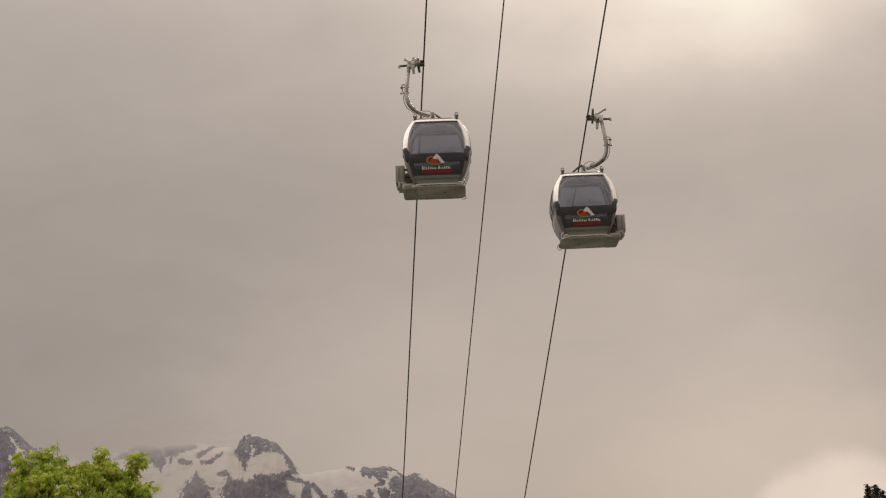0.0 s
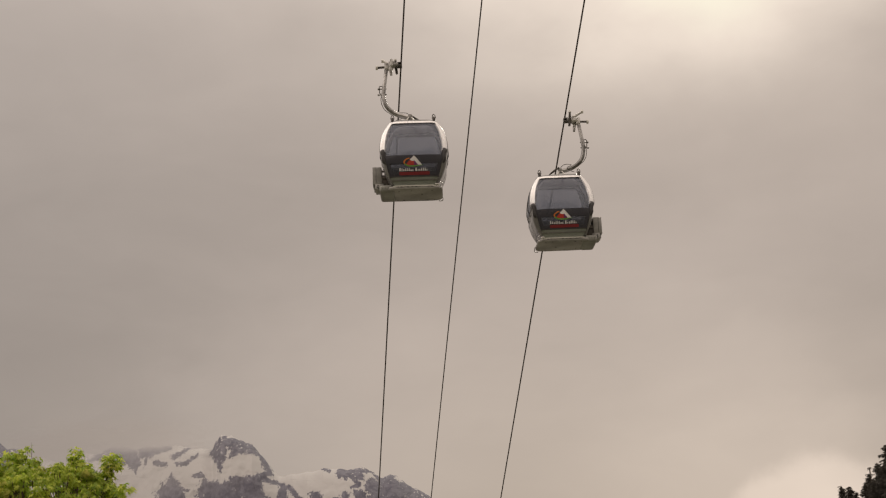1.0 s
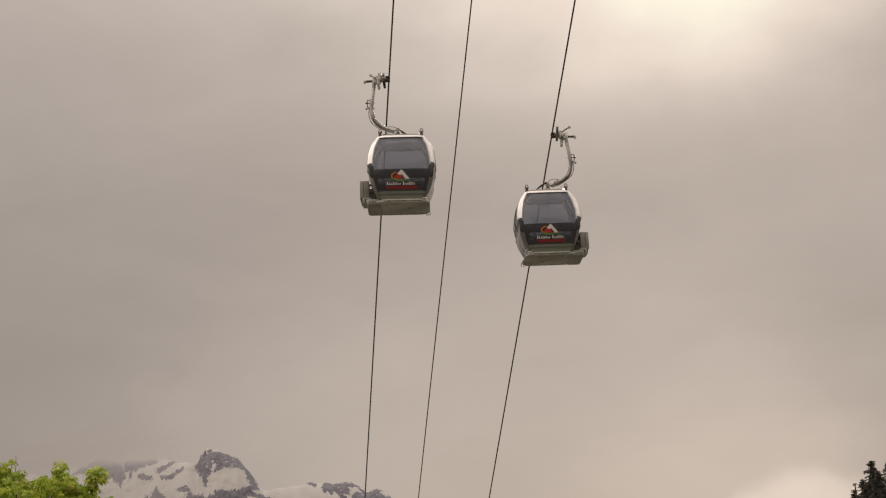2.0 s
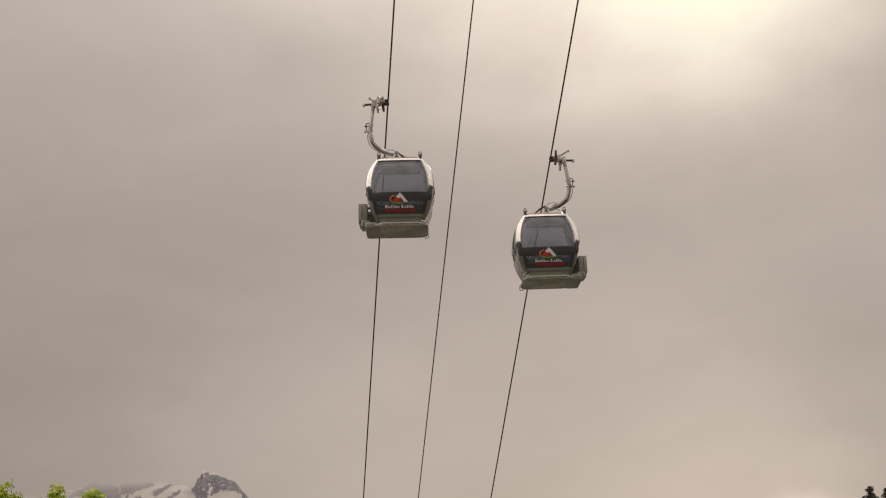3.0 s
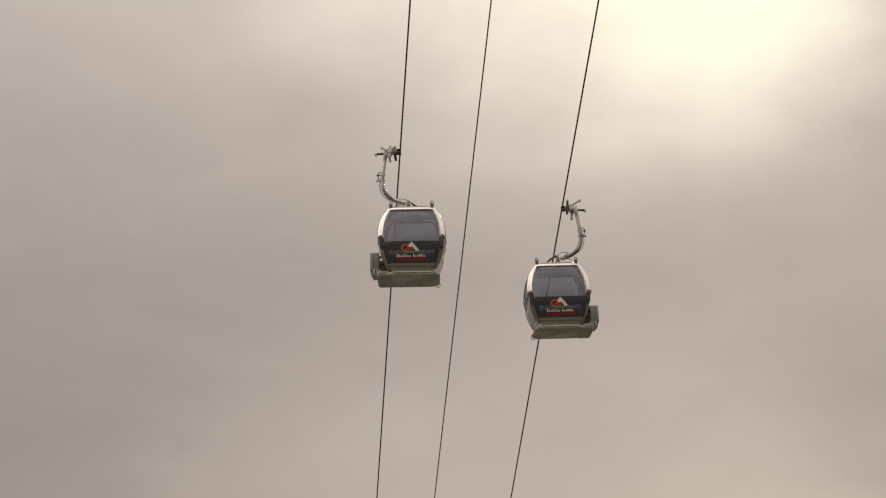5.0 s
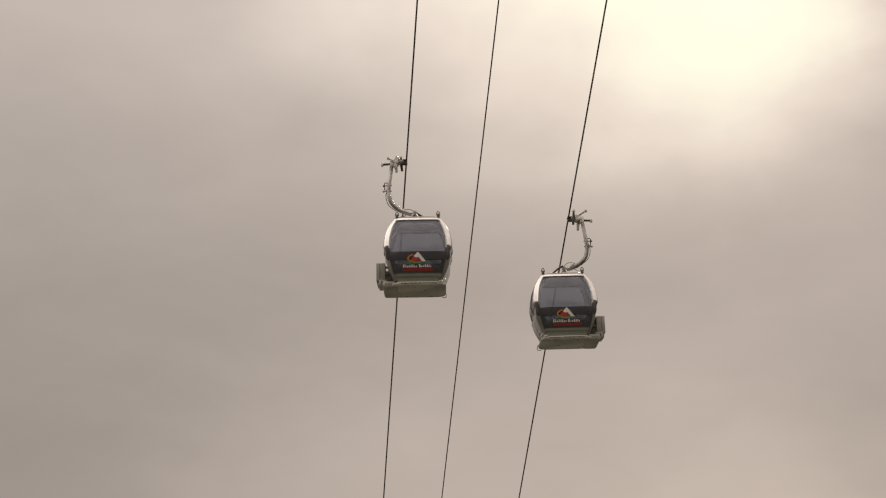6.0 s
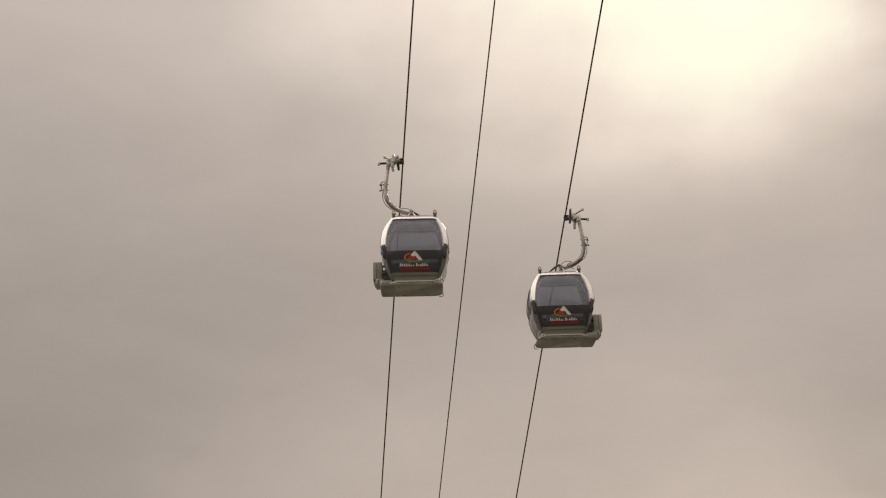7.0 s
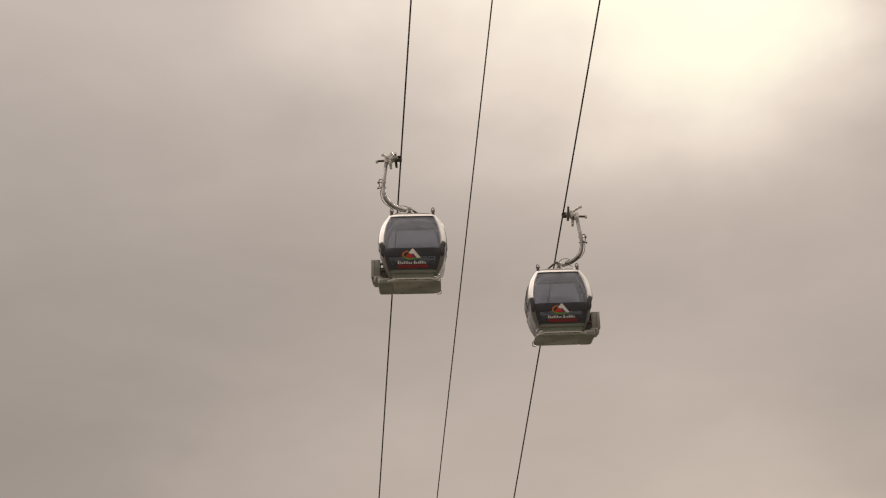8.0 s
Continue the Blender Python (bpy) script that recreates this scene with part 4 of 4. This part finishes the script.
def broadleaf(name, base, top, spread, tall, shoots, seed, label, tips=()):
    """Trunk, limbs and a crown of leafy shoots; tips are shoots that stand out of the crown (offset from its middle)."""
    rnd = random.Random(seed)
    base, top = Vector(base), Vector(top)
    mid = top - Vector((0, 0, tall))
    tree = thing(name, Matrix.Translation(base), label, "tree")

    def local(p):
        return Vector(p) - base
    fork = base.lerp(mid, 0.62)
    bm = bmesh.new()
    path = curve([local(base - Vector((0, 0, 0.3))), local(base.lerp(mid, 0.35) + Vector((0.08, 0.02, 0))), local(fork), local(mid + Vector((0.05, 0, 0.1)))], 6)
    tube(bm, path, [0.17 - 0.12 * i / (len(path) - 1) for i in range(len(path))], 12)
    part("trunk", bm, BARK, tree, "slender brown trunk")
    ends = []
    for k in range(shoots):
        # a broad, flat-topped crown, thick with shoots near its surface
        a, ring = rnd.uniform(0, 2 * math.pi), math.sqrt(rnd.uniform(0, 1))
        lump = 1 + 0.07 * noise.noise((math.cos(a) * ring * 3.5, math.sin(a) * ring * 3.5, seed))
        high = tall * 0.93 * math.sqrt(1 - ring ** 4) * lump
        high -= rnd.uniform(0, 1) ** 1.5 * (high + 0.5 * tall)
        wide = spread * (1.0 if high > 0 else max(0.4, 1 + 0.8 * high / tall))
        ends.append(mid + Vector((math.cos(a) * ring * wide, math.sin(a) * ring * wide, high)))
    for t in tips:
        for low in (0.0, 0.13, 0.28):
            ends.append(mid + Vector(t) + Vector((rnd.uniform(-1, 1) * low * 0.6, rnd.uniform(-1, 1) * low * 0.6, -low)))
    limb = bmesh.new()
    hubs = []
    for k in range(11):
        a = 2 * math.pi * k / 11 + rnd.uniform(-0.2, 0.2)
        c = rnd.uniform(-0.2, 0.7)
        hub = mid + Vector((math.cos(a) * spread * 0.5, math.sin(a) * spread * 0.5, c * tall * 0.6))
        hubs.append(hub)
        start = fork.lerp(mid, rnd.uniform(0.0, 1.0))
        bm = bmesh.new()
        tube(bm, curve([local(start), local(start.lerp(hub, 0.55) + Vector((0, 0, -0.12))), local(hub)], 5), [0.065 - 0.004 * i for i in range(11)], 7)
        part("limb", bm, BARK, tree)
    hubs.append(mid)
    crown = bmesh.new()
    for e in ends:
        hub = min(hubs, key=lambda h: (h - e).length)
        way = (e - hub).normalized()
        tube(limb, [local(hub), local(hub.lerp(e, 0.5) + Vector((0, 0, -0.04))), local(e)], [0.014, 0.009, 0.004], 5)
        # a rounded tuft: leaves all about the shoot's end, drooping at its sides
        size = rnd.uniform(0.8, 1.45)
        for k in range(rnd.randint(20, 28)):
            c = rnd.uniform(-0.6, 1.0)
            a = rnd.uniform(0, 2 * math.pi)
            q = math.sqrt(1 - c * c)
            out = Vector((math.cos(a) * q, math.sin(a) * q, c))
            p = e + out * rnd.uniform(0.03, 0.11) * size
            lw = (Vector((math.cos(a), math.sin(a), 0)) * 0.55 + Vector((rnd.uniform(-0.5, 0.5), rnd.uniform(-0.5, 0.5), rnd.uniform(-1.1, -0.1)))).normalized()
            lobed_leaf(crown, local(p), lw, (out + Vector((0, 0, 0.3))).normalized(), rnd.uniform(0.075, 0.125) * size)
    tagged(part("twig_mass", limb, BARK, tree), kind="stuff")
    part("crown", crown, MAPLE, tree, "fresh yellow-green lobed leaves in tufts", smooth=False)
    return tree


def spot(az, el, r):
    d = aim(az, el)
    h = math.hypot(d.x, d.y)
    return Vector(EYE) + d / h * r


def grounded(az, r):
    p = spot(az, 0, r)
    return (p.x, p.y, ground_height(p.x, p.y))


TREE_AT = 25.0
maple = broadleaf("maple_tree", grounded(16.75, TREE_AT), spot(16.75, 6.15, TREE_AT), 1.36, 1.6, 540, 3, "young broadleaf tree with bright yellow-green leaves on the hillside",
                  [(-1.05, -0.2, 1.78), (-0.96, -0.3, 1.70), (-0.79, -0.1, 1.74), (-0.50, 0.1, 1.88), (-0.62, 0.0, 1.84), (-0.72, 0.1, 1.76), (-0.36, 0.0, 1.64), (0.0, 0.2, 1.52), (0.13, -0.1, 1.53),
                   (0.37, 0.0, 1.81), (0.29, 0.1, 1.72), (0.48, -0.1, 1.73), (0.40, 0.1, 1.62), (0.84, 0.25, 1.68), (1.01, 0.2, 1.66), (0.92, 0.2, 1.56), (1.20, 0.1, 1.13),
                   (0.67, 0.0, 1.34), (-1.12, -0.3, 1.30), (-0.90, -0.2, 1.45), (0.80, 0.1, 1.40), (0.95, 0.1, 1.30), (-1.0, 0.1, 1.40)])
# a bare twig stands out of the crown
bm = bmesh.new()
crown_mid = spot(16.75, 6.15, TREE_AT) - Vector((0, 0, 1.6)) - Vector(grounded(16.75, TREE_AT))
tube(bm, [crown_mid + Vector(v) for v in ((-0.36, 0.0, 1.2), (-0.42, 0.0, 1.6), (-0.40, 0.0, 1.84), (-0.41, 0.0, 2.0))], [0.010, 0.006, 0.004, 0.002], 6)
part("bare_twig", bm, BARK, maple, "thin leafless twig")
broadleaf("maple_tree", grounded(12.2, 24.0), spot(12.15, 4.55, 24.0), 0.55, 1.1, 90, 8, "smaller broadleaf tree with bright yellow-green leaves, beside the taller one")


def fir(base, height, spread, seed):
    """Tapered stem with whorls of drooping, needle-covered boughs."""
    rnd = random.Random(seed)
    tree = thing("fir_tree", Matrix.Translation(base), "tall dark fir in a stand on the hill shoulder", "tree", "firs on the shoulder")
    bm = bmesh.new()
    tube(bm, [(0, 0, -0.5), (0, 0, height * 0.5), (0, 0, height)], [height * 0.013, height * 0.008, 0.02], 9)
    part("trunk", bm, FIR_BARK, tree)
    verts, faces = [], []

    def blade(p, way, side, length, width):
        i = len(verts)
        verts.extend((p - side * width * 0.5, p + side * width * 0.5, p + way * length))
        faces.append((i, i + 1, i + 2))
    z = height - 0.12
    while z > height * 0.16:
        down = (height - z) / height
        fine = z > height - 7
        step = rnd.uniform(0.13, 0.22) if fine else rnd.uniform(0.4, 0.6)
        reach = spread * (down ** 0.43) * rnd.uniform(0.62, 1.14)
        for k in range(rnd.randint(9, 13)):
            a = rnd.uniform(0, 2 * math.pi)
            long = max(0.16, reach * rnd.uniform(0.5, 1.15))
            lift = rnd.uniform(-0.14, 0.14) if fine else 0.0
            out = Vector((math.cos(a), math.sin(a), 0))
            side = Vector((-out.y, out.x, 0))
            n = max(3, int(long / (0.055 if fine else 0.26)))
            big = 0.6 if fine else 2.0
            for j in range(n):
                s = (j + 0.5) / n
                # each bough rises a little, then hangs; its spray is widest before the middle
                p = Vector((0, 0, z)) + out * long * s + Vector((0, 0, lift + long * (0.16 * s - 0.34 * s * s)))
                wide = 0.34 * long * math.sin(math.pi * min(1, 0.25 + 0.75 * s)) + 0.05
                for q in (-1, 1):
                    at = p + side * q * wide * rnd.uniform(0.0, 0.7) + Vector((0, 0, rnd.uniform(-0.05, 0.03) * big))
                    w = (side * q * 0.7 + out * 0.8 + Vector((0, 0, rnd.uniform(-0.7, 0.2)))).normalized()
                    blade(at, w, out, big * rnd.uniform(0.16, 0.30), 0.17 * big)
                    blade(at, Vector((rnd.uniform(-0.5, 0.5), rnd.uniform(-0.5, 0.5), -0.9)).normalized(), side, rnd.uniform(0.14, 0.30) * big, 0.16 * big)
        z -= step
    for k in range(26):
        blade(Vector((0, 0, height - 0.02 - 0.025 * k)), Vector((rnd.uniform(-1, 1), rnd.uniform(-1, 1), 0.5)).normalized(), Vector((1, 0, 0)), 0.10 + 0.004 * k, 0.08)
    me = bpy.data.meshes.new("crown")
    me.from_pydata([tuple(v) for v in verts], [], faces)
    me.materials.append(NEEDLE)
    ob = new("crown", me)
    ob.parent = tree
    return tree


for i, (az, el, r, spread) in enumerate((
        (-16.96, 5.34, 112, 3.0), (-17.6, 5.25, 116, 3.0), (-16.55, 4.66, 108, 2.6), (-16.20, 4.24, 106, 2.4), (-15.37, 3.80, 110, 2.6),
        (-15.09, 3.84, 113, 2.6), (-15.62, 3.58, 108, 2.6), (-18.5, 5.6, 118, 3.2), (-16.75, 4.5, 104, 2.8), (-17.15, 4.9, 106, 2.8), (-16.36, 4.0, 103, 2.6),
        (-17.0, 4.3, 101, 2.6), (-15.98, 3.86, 104, 2.4))):
    b = Vector(grounded(az, r))
    fir(b, spot(az, el, r).z - b.z, spread, 20 + i)


def snag(base, height):
    """A dead stem with a few stub branches at its top."""
    tree = thing("dead_tree", Matrix.Translation(base), "thin bare dead tree standing among the dark firs", "tree")
    bm = bmesh.new()
    tube(bm, [(0, 0, -0.5), (0.05, 0, height * 0.6), (0, 0, height)], [0.16, 0.10, 0.045], 8)
    part("trunk", bm, FIR_BARK, tree)
    rnd = random.Random(9)
    for k in range(9):
        a, z = 0.7 * k + rnd.uniform(-0.3, 0.3), height - 0.04 - 0.035 * (k % 4) - (0.5 if k > 6 else 0)
        bm = bmesh.new()
        tube(bm, [(0, 0, z), (0.10 * math.cos(a), 0.10 * math.sin(a), z + 0.03), (0.19 * math.cos(a), 0.19 * math.sin(a), z - 0.05)], [0.03, 0.025, 0.012], 6)
        part("stub", bm, FIR_BARK, tree)


b = Vector(grounded(-16.25, 105))
snag(b, spot(-16.25, 4.50, 105).z - b.z)
